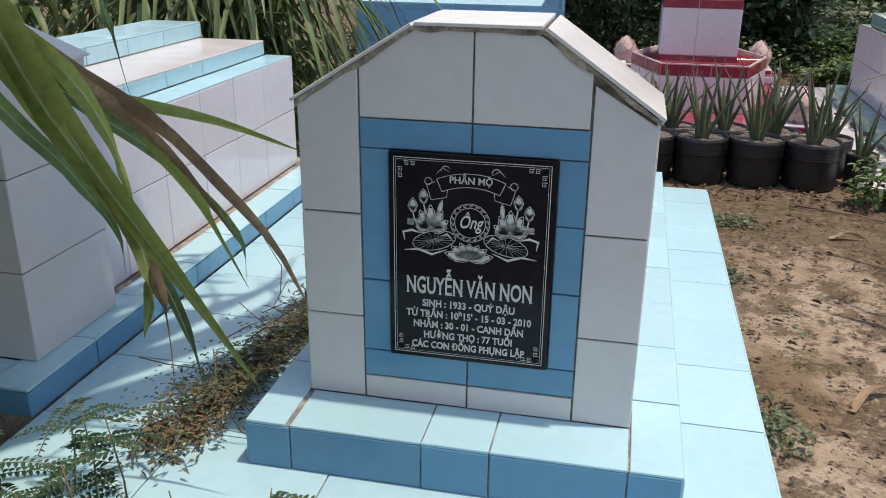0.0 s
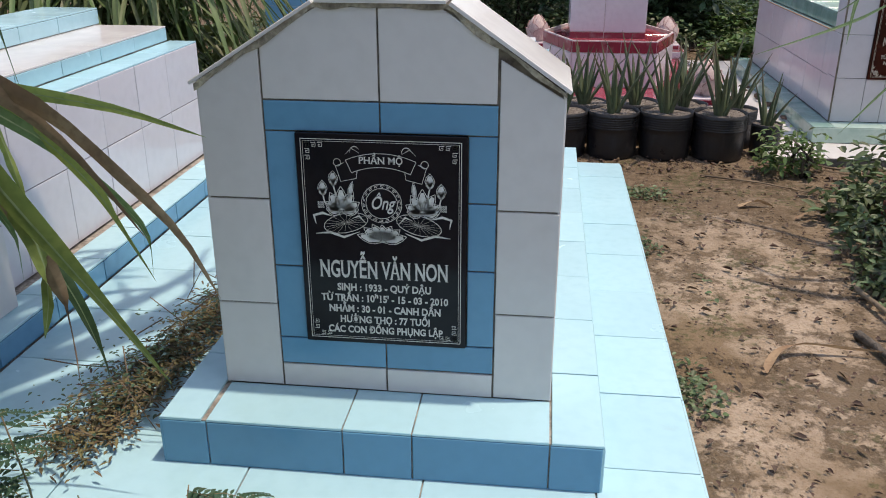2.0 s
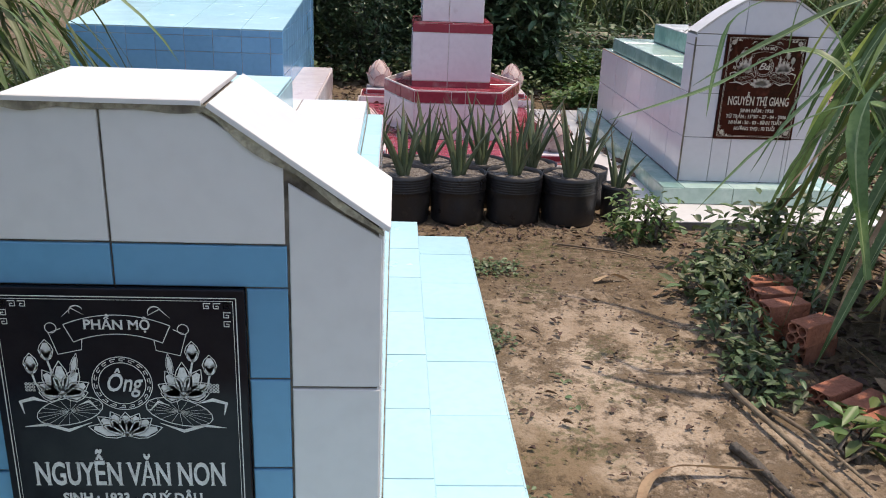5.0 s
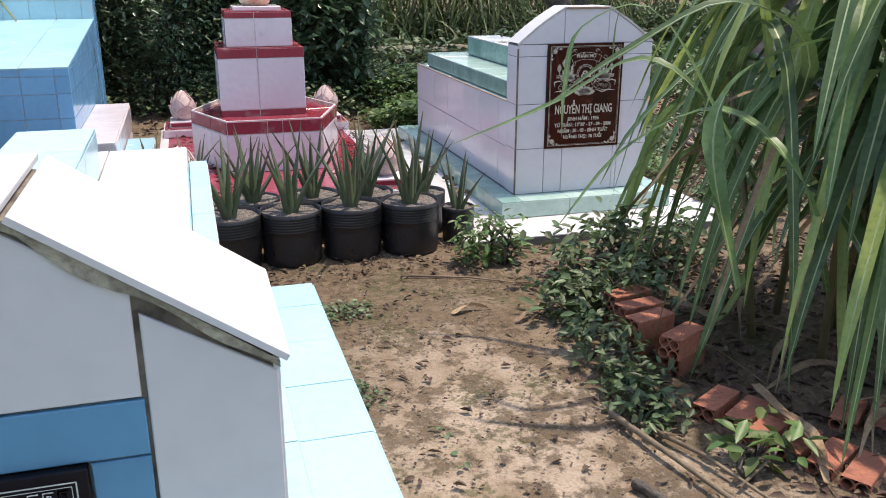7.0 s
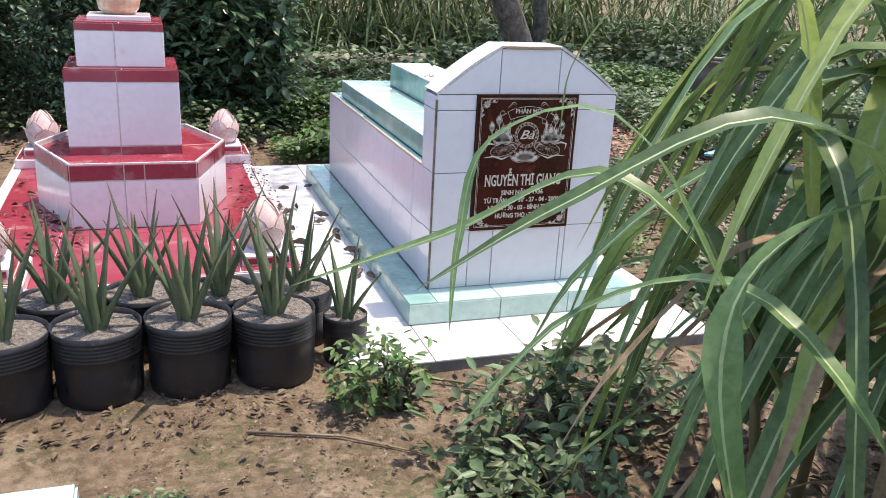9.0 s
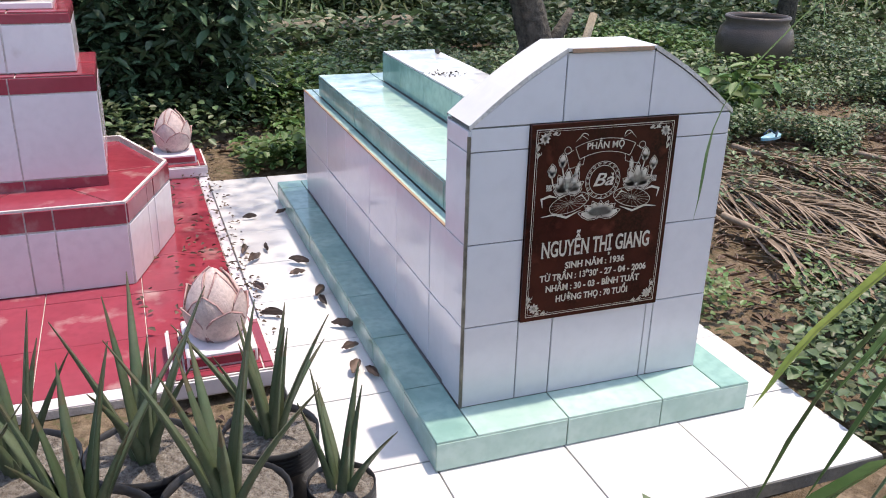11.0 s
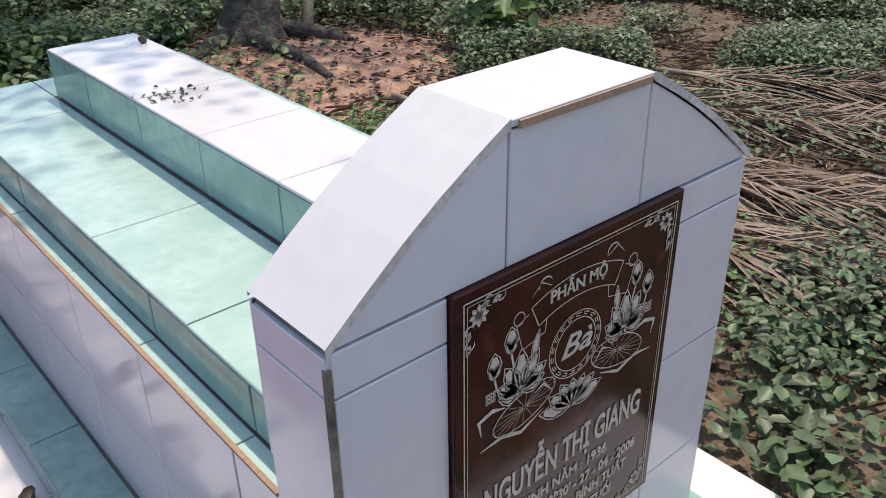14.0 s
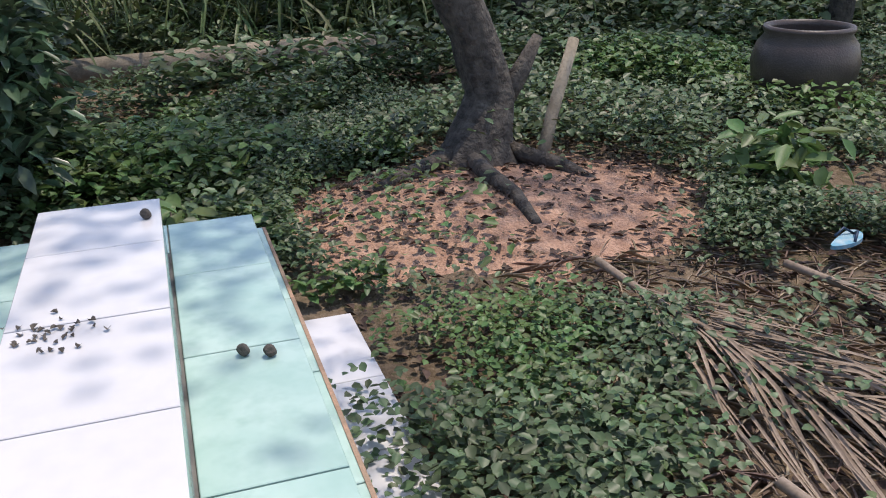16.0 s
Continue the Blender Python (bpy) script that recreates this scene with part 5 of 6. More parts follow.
FAR_SIDE = [(-4.0, 2.0, 14.0, 16.5), (2.0, 8.0, 14.8, 17.5), (8.0, 13.0, 13.0, 17.0), (1.0, 9.0, 15.0, 18.0)]
thicket("tall cane and grass closing the far side of the plot", FAR_SIDE, 2.1, 3400, 6)
# the second is unseen behind the walk, added to keep skylight off the headstone
thicket("unseen cane thicket added at the near end to dim the headstone", [(-5.0, 5.0, -4.6, -2.4)], 2.6, 1300, 8)
thicket("dense green cane thicket behind the tombs", [(-5.5, -2.9, 4.6, 7.0), (-2.9, -2.1, 5.2, 6.3), (-2.6, -1.3, 9.8, 11.5)], 1.7, 1500, 2)


def shrub(name, label, blobs, per, mat, size, category, stems=True, seed=1, flowers=0):
    """A shrub of stems and many single leaves on a few uneven masses (x, y, z, rx, ry, rz)."""
    g = np.random.default_rng(seed)
    r = random.Random(seed)
    thing = empty(name, (blobs[0][0], blobs[0][1], ground_height(blobs[0][0], blobs[0][1])))
    base = np.array(rel(thing))
    cs = []
    for x, y, z, rx, ry, rz in blobs:
        d = g.normal(size=(per, 3))
        d /= np.linalg.norm(d, axis=1)[:, None]
        rad = 0.45 + 0.6 * g.random((per, 1)) ** 0.6
        wob = 1 + 0.35 * np.sin(d[:, :1] * 5 + x * 3) * np.cos(d[:, 1:2] * 6 + y)
        cs.append(np.array([x, y, z]) + d * rad * wob * np.array([rx, ry, rz]))
        if stems:
            for q in range(5):
                e = Vector((x + r.uniform(-rx, rx) * 0.6, y + r.uniform(-ry, ry) * 0.6, z + r.uniform(0, rz) * 0.7))
                b = Vector((x + r.uniform(-0.1, 0.1), y + r.uniform(-0.1, 0.1), ground_height(x, y) - 0.01))
                tube("stem", [Vector(p) - Vector(base) for p in (b, b.lerp(e, 0.5) + Vector((r.uniform(-.08, .08), r.uniform(-.08, .08), 0)), e)], 0.012, BARK, thing, 5, taper=0.4)
    c = np.concatenate(cs)
    c = c[c[:, 2] > G + 0.02]
    n = len(c)
    leaf_mesh("foliage", c - base, g.uniform(0, 6.283, n), g.uniform(-0.9, 0.5, n), g.uniform(0.6, 1.3, n) * size, g.uniform(0.3, 0.5, n) * size, mat, thing, roll=g.uniform(-0.6, 0.6, n))
    if flowers:
        q = g.integers(0, n, flowers)
        cc = np.repeat(c[q] + np.array([0, -0.12, 0.05]), 6, 0)
        m = len(cc)
        leaf_mesh("blossom", cc - base, np.tile(np.arange(6) * 1.047, flowers), g.uniform(-0.2, 0.6, m), np.full(m, 0.03), np.full(m, 0.022), FLOWER, thing)
    tagged(thing, label, category, "shrubs")


shrub("hedge_shrub", "dark green leafy shrub with a few red blossoms", [(-0.2, 10.6, 0.75, 0.75, 0.5, 0.75), (0.55, 10.9, 0.9, 0.7, 0.5, 0.9), (-0.8, 10.9, 0.8, 0.6, 0.5, 0.8)], 4200, HEDGE, 0.085, "shrub", seed=21, flowers=9)
shrub("hedge_shrub", "dark glossy leafy shrub behind the altar", [(1.35, 10.4, 0.70, 0.60, 0.5, 0.80), (1.0, 11.0, 1.0, 0.7, 0.5, 0.9), (1.50, 10.8, 0.55, 0.35, 0.4, 0.55)], 3600, HEDGE, 0.13, "shrub", seed=22, flowers=3)
shrub("low_shrub", "low leafy green bush beside the path", [(1.80, 4.82, -0.02, 0.33, 0.24, 0.20), (2.15, 4.95, 0.0, 0.34, 0.22, 0.20), (1.60, 4.50, -0.08, 0.20, 0.22, 0.10)], 360, WEED, 0.075, "bush", seed=23)
shrub("low_shrub", "small leafy weed between pots and path", [(1.42, 5.28, -0.04, 0.19, 0.13, 0.15)], 420, WEED_L, 0.05, "bush", seed=24)
shrub("low_shrub", "low creeping weed round the bricks", [(1.48, 4.05, -0.08, 0.13, 0.26, 0.10), (1.42, 3.72, -0.10, 0.10, 0.2, 0.07), (1.75, 4.45, -0.03, 0.2, 0.2, 0.14)], 330, WEED, 0.05, "bush", seed=25)
shrub("broadleaf_weed", "broad-leaved green weed among ground cover", [(5.36, 9.30, 0.08, 0.26, 0.24, 0.22)], 130, WEED_L, 0.17, "weed", seed=26)
shrub("broadleaf_weed", "bright green seedling by the tomb", [(2.35, 9.55, 0.0, 0.2, 0.18, 0.16)], 60, WEED_L, 0.15, "weed", seed=27)
shrub("broadleaf_weed", "pale green young weed beside flat bricks", [(1.60, 3.32, -0.07, 0.12, 0.10, 0.07)], 40, WEED_L, 0.08, "weed", seed=28)


# ---- ground cover ----
def ground_cover(name, label, n, region, mat, size, height, seed, cut=0.0, scale=1.1):
    g = np.random.default_rng(seed)
    pts = []
    x0, x1, y0, y1 = region
    while len(pts) < n:
        for x, y, u in zip(g.uniform(x0, x1, 4000), g.uniform(y0, y1, 4000), g.random(4000)):
            creeping = 2.77 < x and y > 6.9 and g.random() < 0.30 + 0.28 * (y - 6.9) + 1.6 * (x - 2.95)
            if 1.3 < x < 3.0 and 5.4 < y < 8.76 and not creeping or -0.3 < x < 1.4 and 6.4 < y < 9.4 or -2.5 < x < -0.4 and 6.6 < y < 9.0:
                continue
            if math.hypot(x - 5.08, y - 8.40) < 0.30 or math.hypot(x - 6.76, y - 10.78) < 0.40 or (1.5 < x < 5.2 and 13.3 < y < 14.5):
                continue
            d = math.hypot((x - 3.95) / 1.05, (y - 9.6) / 0.95)
            f = math.hypot((x - 4.85) / 1.1, (y - 7.2) / 1.25)
            p = noise.noise(Vector((x * scale, y * scale, seed)))
            if p < cut - 0.6 + u * 0.35 or (d < 1.0 and u > 0.04) or (f < 1.0 and u > 0.10):
                continue
            pts.append((x, y, ground_height(x, y) + height * (0.25 + 0.75 * g.random() ** 1.3) * (0.65 + 0.7 * max(-0.5, p))))
            if len(pts) >= n:
                break
    c = np.array(pts)
    leaf_ob = leaf_mesh(name, c, g.uniform(0, 6.283, n), g.uniform(-0.5, 0.5, n), g.uniform(0.6, 1.4, n) * size, g.uniform(0.55, 0.90, n) * size, mat, roll=g.uniform(-0.5, 0.5, n))
    tagged(leaf_ob, label, "ground cover", kind="stuff")


ground_cover("ground_cover", "leafy green weeds covering the ground", 64000, (2.77, 9.5, 5.6, 12.5), WEED, 0.037, 0.23, 31, 0.52)
ground_cover("ground_cover", "leafy green weeds under the trees", 52000, (-1.5, 10.0, 9.3, 17.0), WEED, 0.058, 0.40, 32, 0.35)
ground_cover("ground_cover", "bright green patches of weed", 9000, (1.2, 9.0, 8.9, 15.0), WEED_L, 0.07, 0.36, 33, 0.75, 0.7)
ground_cover("ground_cover", "tall leafy undergrowth at the edge of the plot", 26000, (-2.0, 12.0, 12.5, 20.0), WEED, 0.12, 0.75, 38, 0.25, 0.8)
# the brighter leaf green here stands in for sun on the patch
ground_cover("ground_cover", "green weeds beside the shrubs, leaf colour brighter as if sunlit", 9000, (1.6, 3.8, 8.9, 12.5), WEED_L, 0.055, 0.20, 39, 0.4, 1.5)
ground_cover("ground_cover", "fine grassy weed beside the tomb", 2200, (3.0, 4.1, 6.4, 8.6), WEED_L, 0.032, 0.20, 34, 0.6, 1.6)
ground_cover("ground_cover", "sparse weeds by the slab corner", 520, (3.0, 3.7, 5.2, 6.4), WEED, 0.05, 0.14, 35, 0.5, 2.0)
ground_cover("ground_cover", "weeds under the cane thicket", 6000, (-6.0, -1.2, 4.9, 12.0), WEED, 0.07, 0.2, 36, 0.4)
ground_cover("ground_cover", "sparse low weeds on the path edge", 700, (0.5, 0.75, 1.6, 4.9), WEED, 0.022, 0.04, 37, 0.75, 3.0)


def litter(name, label, n, region, seed, size, lift, mat=LITTER, narrow=0.5):
    g = np.random.default_rng(seed)
    x0, x1, y0, y1 = region
    x, y = g.uniform(x0, x1, n), g.uniform(y0, y1, n)
    z = np.array([ground_height(a, b) if lift is None else lift for a, b in zip(x, y)]) + 0.006 + 0.01 * g.random(n)
    ob = leaf_mesh(name, np.stack([x, y, z], 1), g.uniform(0, 6.283, n), g.uniform(-0.05, 0.25, n), g.uniform(0.5, 1.4, n) * size, g.uniform(0.3, 0.6, n) * size * narrow * 2, mat, fold=0.9, roll=g.uniform(-0.5, 0.5, n))
    tagged(ob, label, "leaf litter", kind="stuff")


litter("leaf_litter", "dry brown leaves scattered on the earth path", 260, (0.5, 2.2, 2.2, 5.4), 41, 0.038, None)
litter("leaf_litter", "small dark leaf crumbs on the path", 1500, (0.5, 2.0, 1.8, 5.4), 42, 0.018, None)
litter("leaf_litter", "pale dry chips on the path", 900, (0.5, 2.2, 1.8, 5.4), 52, 0.012, None, WOOD)
litter("leaf_litter", "dry leaves under the cane", 1500, (1.6, 3.2, 3.0, 5.2), 43, 0.05, None)
litter("leaf_litter", "dry leaves and chips on the sandy mound", 500, (2.8, 5.2, 8.6, 10.8), 44, 0.024, None)
litter("leaf_litter", "dry leaf crumbs along the red platform edge", 230, (1.30, 1.44, 6.6, 9.2), 46, 0.022, -0.10)
litter("leaf_litter", "dry leaves on the red platform", 160, (-0.12, 0.35, 6.6, 9.2), 47, 0.05, -0.108)
litter("leaf_litter", "dry leaves and crumbs on the red tiles", 130, (0.95, 1.36, 6.9, 9.2), 53, 0.032, -0.108)
litter("leaf_litter", "dry leaves among ground cover", 5200, (3.0, 8.0, 5.6, 12.0), 48, 0.055, None)
litter("frond_straw", "broken dry palm straw on the ground", 3200, (3.6, 6.4, 5.4, 8.9), 51, 0.17, None, FROND, 0.05)
litter("leaf_litter", "dry husks round the pots", 700, (-0.2, 1.7, 5.2, 6.4), 49, 0.035, None)
litter("leaf_litter", "dry leaves under the shrubs", 2200, (-2.0, 3.0, 9.3, 12.5), 50, 0.06, None)


# ---- aloe pots ----
def aloe_pot(label, at, r=0.142, h=0.27, leaves=11, seed=1, size=1.0, tilt=0.0):
    g = random.Random(seed)
    thing = empty("potted_aloe", at)
    seg = 28
    prof = [(0.0, 0.0), (r * 0.90, 0.0), (r * 0.96, 0.012)]
    for k in range(7):
        prof += [(r * (0.965 + 0.004 * k), 0.03 + h * 0.5 * k / 7), (r * (0.97 + 0.004 * k), 0.035 + h * 0.5 * k / 7)]
    for k in range(6):
        z = h * 0.66 + k * h * 0.05
        prof += [(r * 1.0, z), (r * 1.022, z + h * 0.012), (r * 1.0, z + h * 0.026)]
    prof += [(r * 1.02, h), (r * 0.985, h), (r * 0.96, h * 0.90)]
    v = []
    for i, (rr, z) in enumerate(prof):
        for k in range(seg):
            a = 2 * math.pi * k / seg
            w = 1 + 0.035 * noise.noise(Vector((math.cos(a) * 1.4, math.sin(a) * 1.4, z * 7 + seed)))
            v.append((rr * w * math.cos(a), rr * w * math.sin(a), z))
    f = [(i * seg + k, i * seg + (k + 1) % seg, (i + 1) * seg + (k + 1) % seg, (i + 1) * seg + k) for i in range(len(prof) - 1) for k in range(seg)]
    raw("pot", v, f, BAG, thing, True, "black polythene grow bag with ribbed rim")
    bm = bmesh.new()
    bmesh.ops.create_circle(bm, cap_ends=True, segments=20, radius=r * 0.97, matrix=Matrix.Translation((0, 0, h * 0.92)))
    bmesh.ops.poke(bm, faces=bm.faces[:])
    for q in bm.verts:
        q.co.z += g.uniform(-0.006, 0.012)
    part("soil", bm, POTSOIL, thing, "potting soil with pale husks")
    for k in range(leaves):
        a = k * 2.4 + g.uniform(-0.3, 0.3)
        out = (0.16 + 0.50 * k / leaves) * g.uniform(0.6, 1.2)
        L = size * g.uniform(0.25, 0.39) * (1.05 - 0.3 * abs(out - 0.4))
        d = Vector((math.cos(a), math.sin(a), 0))
        side = Vector((-d.y, d.x, 0))
        v, f = [], []
        n = 8
        for i in range(n + 1):
            t = i / n
            p = d * (0.02 + L * out * (t ** 1.15)) + Vector((0, 0, h * 0.92 - 0.01 + L * (t - 0.18 * out * t * t)))
            w = 0.0155 * size * (1 - t ** 1.6) + 0.0012
            thick = 0.008 * (1 - t) + 0.001
            nrm = (d * -1 + Vector((0, 0, out))).normalized()
            v += [p + side * w + nrm * w * 0.5, p - nrm * thick * 0.2 + nrm * thick, p - side * w + nrm * w * 0.5, p - nrm * thick * 1.4]
        for i in range(n):
            for j in range(4):
                f.append((i * 4 + j, i * 4 + (j + 1) % 4, (i + 1) * 4 + (j + 1) % 4, (i + 1) * 4 + j))
        raw("leaf", v, f, [ALOE, ALOE_T], thing, True, index=[0] * (4 * (n - 2)) + [1] * 8)
    tagged(thing, label, "potted plant", "aloe pots")
    return thing


for i, (x, y, k) in enumerate([(0.19, 5.57, 1.0), (0.487, 5.58, 1.0), (0.793, 5.59, 1.0), (1.10, 5.59, 1.0), (-0.12, 5.66, 0.95),
                               (0.33, 5.92, 0.92), (0.64, 5.90, 0.95), (0.93, 5.86, 0.95), (1.25, 5.90, 0.85), (0.03, 5.95, 0.9)]):
    aloe_pot("spiky grey-green aloe in a black grow bag", (x, y, ground_height(x, y) - 0.004), 0.150 * k, 0.27 * k, 8 + i % 3, seed=60 + i, size=1.26 * k)
aloe_pot("small aloe in a short black pot", (1.385, 5.66, ground_height(1.385, 5.66) - 0.004), 0.085, 0.20, 7, seed=75, size=0.95)


# ---- bricks ----
def brick_mesh(name):
    """A hollow clay brick with four round holes through its length."""
    w, hh, L = 0.082, 0.082, 0.185
    seg, hr = 8, 0.017
    v, f = [], []
    for y in (-L / 2, L / 2):
        n0 = len(v)
        cells = [(-w / 4, -hh / 4), (w / 4, -hh / 4), (-w / 4, hh / 4), (w / 4, hh / 4)]
        for cx, cz in cells:
            n = len(v)
            q = []
            for k in range(seg):
                a = 2 * math.pi * (k + 0.5) / seg
                m = max(abs(math.cos(a)), abs(math.sin(a)))
                q.append((cx + w / 4 * math.cos(a) / m * 1.0, y, cz + hh / 4 * math.sin(a) / m))
            v += q
            v += [(cx + hr * math.cos(2 * math.pi * (k + 0.5) / seg), y, cz + hr * math.sin(2 * math.pi * (k + 0.5) / seg)) for k in range(seg)]
            v += [(cx + hr * math.cos(2 * math.pi * (k + 0.5) / seg), y * 0.4, cz + hr * math.sin(2 * math.pi * (k + 0.5) / seg)) for k in range(seg)]
            for k in range(seg):
                j = (k + 1) % seg
                f += [(n + k, n + j, n + seg + j, n + seg + k), (n + seg + k, n + seg + j, n + 2 * seg + j, n + 2 * seg + k)]
            f.append(tuple(n + 2 * seg + k for k in range(seg)))
    n = len(v)
    c = 0.003
    for y in (-L / 2, L / 2):
        v += [(-w / 2, y, -hh / 2 + c), (-w / 2 + c, y, -hh / 2), (w / 2 - c, y, -hh / 2), (w / 2, y, -hh / 2 + c), (w / 2, y, hh / 2 - c), (w / 2 - c, y, hh / 2), (-w / 2 + c, y, hh / 2), (-w / 2, y, hh / 2 - c)]
    f += [(n + k, n + (k + 1) % 8, n + 8 + (k + 1) % 8, n + 8 + k) for k in range(8)]
    me = bpy.data.meshes.new(name)
    me.from_pydata(v, [], f)
    me.materials.append(BRICK)
    me.update()
    bm = bmesh.new()
    bm.from_mesh(me)
    bmesh.ops.recalc_face_normals(bm, faces=bm.faces[:])
    bm.to_mesh(me)
    bm.free()
    return me


BRICK_ME = brick_mesh("brick")
for x, y, z, turn, lab in [(1.70, 3.93, 0.0, -62, 0), (1.66, 4.10, 0.0, -75, 0), (1.68, 4.22, 0.0, -82, 0), (1.70, 4.35, 0.0, -78, 0),
                           (1.66, 4.12, -0.083, -75, 0), (1.70, 4.33, -0.083, -80, 0), (1.72, 3.95, -0.083, -62, 0), (1.67, 4.22, -0.083, -78, 0),
                           (1.66, 3.64, -0.115, -60, 1), (1.72, 3.55, -0.118, -58, 1), (1.72, 3.44, -0.118, -62, 1), (1.76, 3.35, -0.12, -60, 1), (1.80, 3.25, -0.12, -62, 1), (1.84, 3.16, -0.12, -58, 1),
                           (2.02, 3.44, -0.11, -52, 1), (2.10, 3.38, -0.112, -50, 1), (2.17, 3.30, -0.112, -52, 1)]:
    b = new("brick", BRICK_ME)
    b.matrix_world = pose(x, y, z - 0.03 if not lab else z - 0.028, 0, 90 if lab else 0, turn)
    tagged(b, "orange hollow clay brick half sunk in the earth" if lab else "orange hollow clay brick stacked beside the cane", "brick", "loose bricks")


# ---- sticks, dry cane leaves on the ground ----
def stick(label, pts, r, mat=TWIG, name="stick"):
    pts = [(x, y, ground_height(x, y) + z) for x, y, z in pts]
    tagged(tube(name, pts, r, mat, None, 6, taper=0.5), label, "stick", "sticks")


stick("dry grey cane stalk lying on the earth", [(1.29, 3.68, 0.03), (1.34, 3.40, 0.035), (1.39, 3.12, 0.03), (1.44, 2.90, 0.03)], 0.011)
stick("dry pale cane stalk beside the first", [(1.36, 3.60, 0.02), (1.44, 3.36, 0.03), (1.50, 3.08, 0.025)], 0.009)
stick("thin dry twig beside the path", [(1.45, 3.20, 0.02), (1.62, 3.28, 0.05), (1.74, 3.38, 0.07)], 0.006)
stick("dark burnt stick on the earth", [(1.18, 3.31, 0.02), (1.215, 3.22, 0.022), (1.25, 3.05, 0.02)], 0.018, BARK)
stick("pale dry twig before the white slab", [(1.60, 5.42, 0.02), (1.78, 5.32, 0.02), (1.95, 5.22, 0.015)], 0.007)
stick("thin twig lying by the pots", [(0.95, 5.18, 0.01), (1.25, 5.08, 0.012), (1.5, 4.9, 0.01)], 0.006)


def dry_leaf(label, pts, w):
    pts = [(x, y, ground_height(x, y) + z) for x, y, z in pts]
    ob = blade("dry_cane_leaf", pts, w, CANE_D, None, CANE_D, twist=1.2)
    tagged(ob, label, "dry leaf", "dry cane leaves")


dry_leaf("curled dry cane leaf lying on the path", [(0.81, 3.02, 0.01), (0.87, 3.12, 0.03), (0.96, 3.17, 0.04), (1.10, 3.18, 0.03), (1.26, 3.17, 0.03)], 0.035)
dry_leaf("broad dry cane leaf fallen across flat bricks", [(1.79, 3.62, 0.09), (1.77, 3.45, 0.075), (1.74, 3.28, 0.07), (1.71, 3.10, 0.05)], 0.055)
dry_leaf("dry curled leaf on the earth path", [(1.05, 4.66, 0.01), (1.14, 4.69, 0.03), (1.22, 4.68, 0.01)], 0.04)
dry_leaf("dry curled leaf near the weeds", [(1.28, 4.50, 0.01), (1.36, 4.54, 0.04), (1.42, 4.60, 0.02)], 0.035)
for k in range(16):
    x, y = rnd.uniform(1.65, 2.3), rnd.uniform(3.1, 4.6)
    a = rnd.uniform(0, 6.28)
    dry_leaf("dry brown cane leaf under the clump", [(x, y, 0.02), (x + 0.2 * math.cos(a), y + 0.2 * math.sin(a), 0.07), (x + 0.42 * math.cos(a + 0.2), y + 0.42 * math.sin(a + 0.2), 0.02)], 0.03)


def curled_leaf(x, y, z, turn, size, seed):
    """A dry leaf with a pointed outline, its two halves rolled up along the midrib."""
    g = random.Random(seed)
    curl, n = g.uniform(0.9, 1.7), 8
    v, f = [], []
    for i in range(n + 1):
        t = i / n
        half = size * 0.34 * math.sin(math.pi * min(1.0, t * 0.95 + 0.04)) ** 0.8
        for q in (-1.0, -0.5, 0.0, 0.5, 1.0):
            v.append((size * (t - 0.5), half * q * math.cos(curl * abs(q)), 0.004 + half * math.sin(curl * abs(q)) * abs(q) + 0.10 * size * (2 * t - 1) ** 2 + g.uniform(0, 0.009)))
    f = [(i * 5 + j, i * 5 + j + 1, i * 5 + 6 + j, i * 5 + 5 + j) for i in range(n) for j in range(4)]
    ob = raw("fallen_leaf", v, f, DARK_LEAF, None, True)
    ob.matrix_world = pose(x, y, z, 0, 0, turn)
    tagged(ob, "curled dark brown dry leaf lying on white tiles", "dry leaf", "fallen leaves on the slab")


for k, (x, y) in enumerate([(1.5, 8.04), (1.44, 7.49), (1.51, 7.6), (1.62, 7.4), (1.59, 7.28), (1.64, 7.06), (1.63, 6.97), (1.66, 6.74), (1.64, 6.57), (1.62, 6.42), (1.665, 6.37), (1.42, 6.91), (1.665, 8.07), (1.41, 7.6), (1.41, 7.18)]):
    curled_leaf(x, y, -0.098, 47 * k, (0.07, 0.095, 0.08, 0.10)[k % 4], 300 + k)


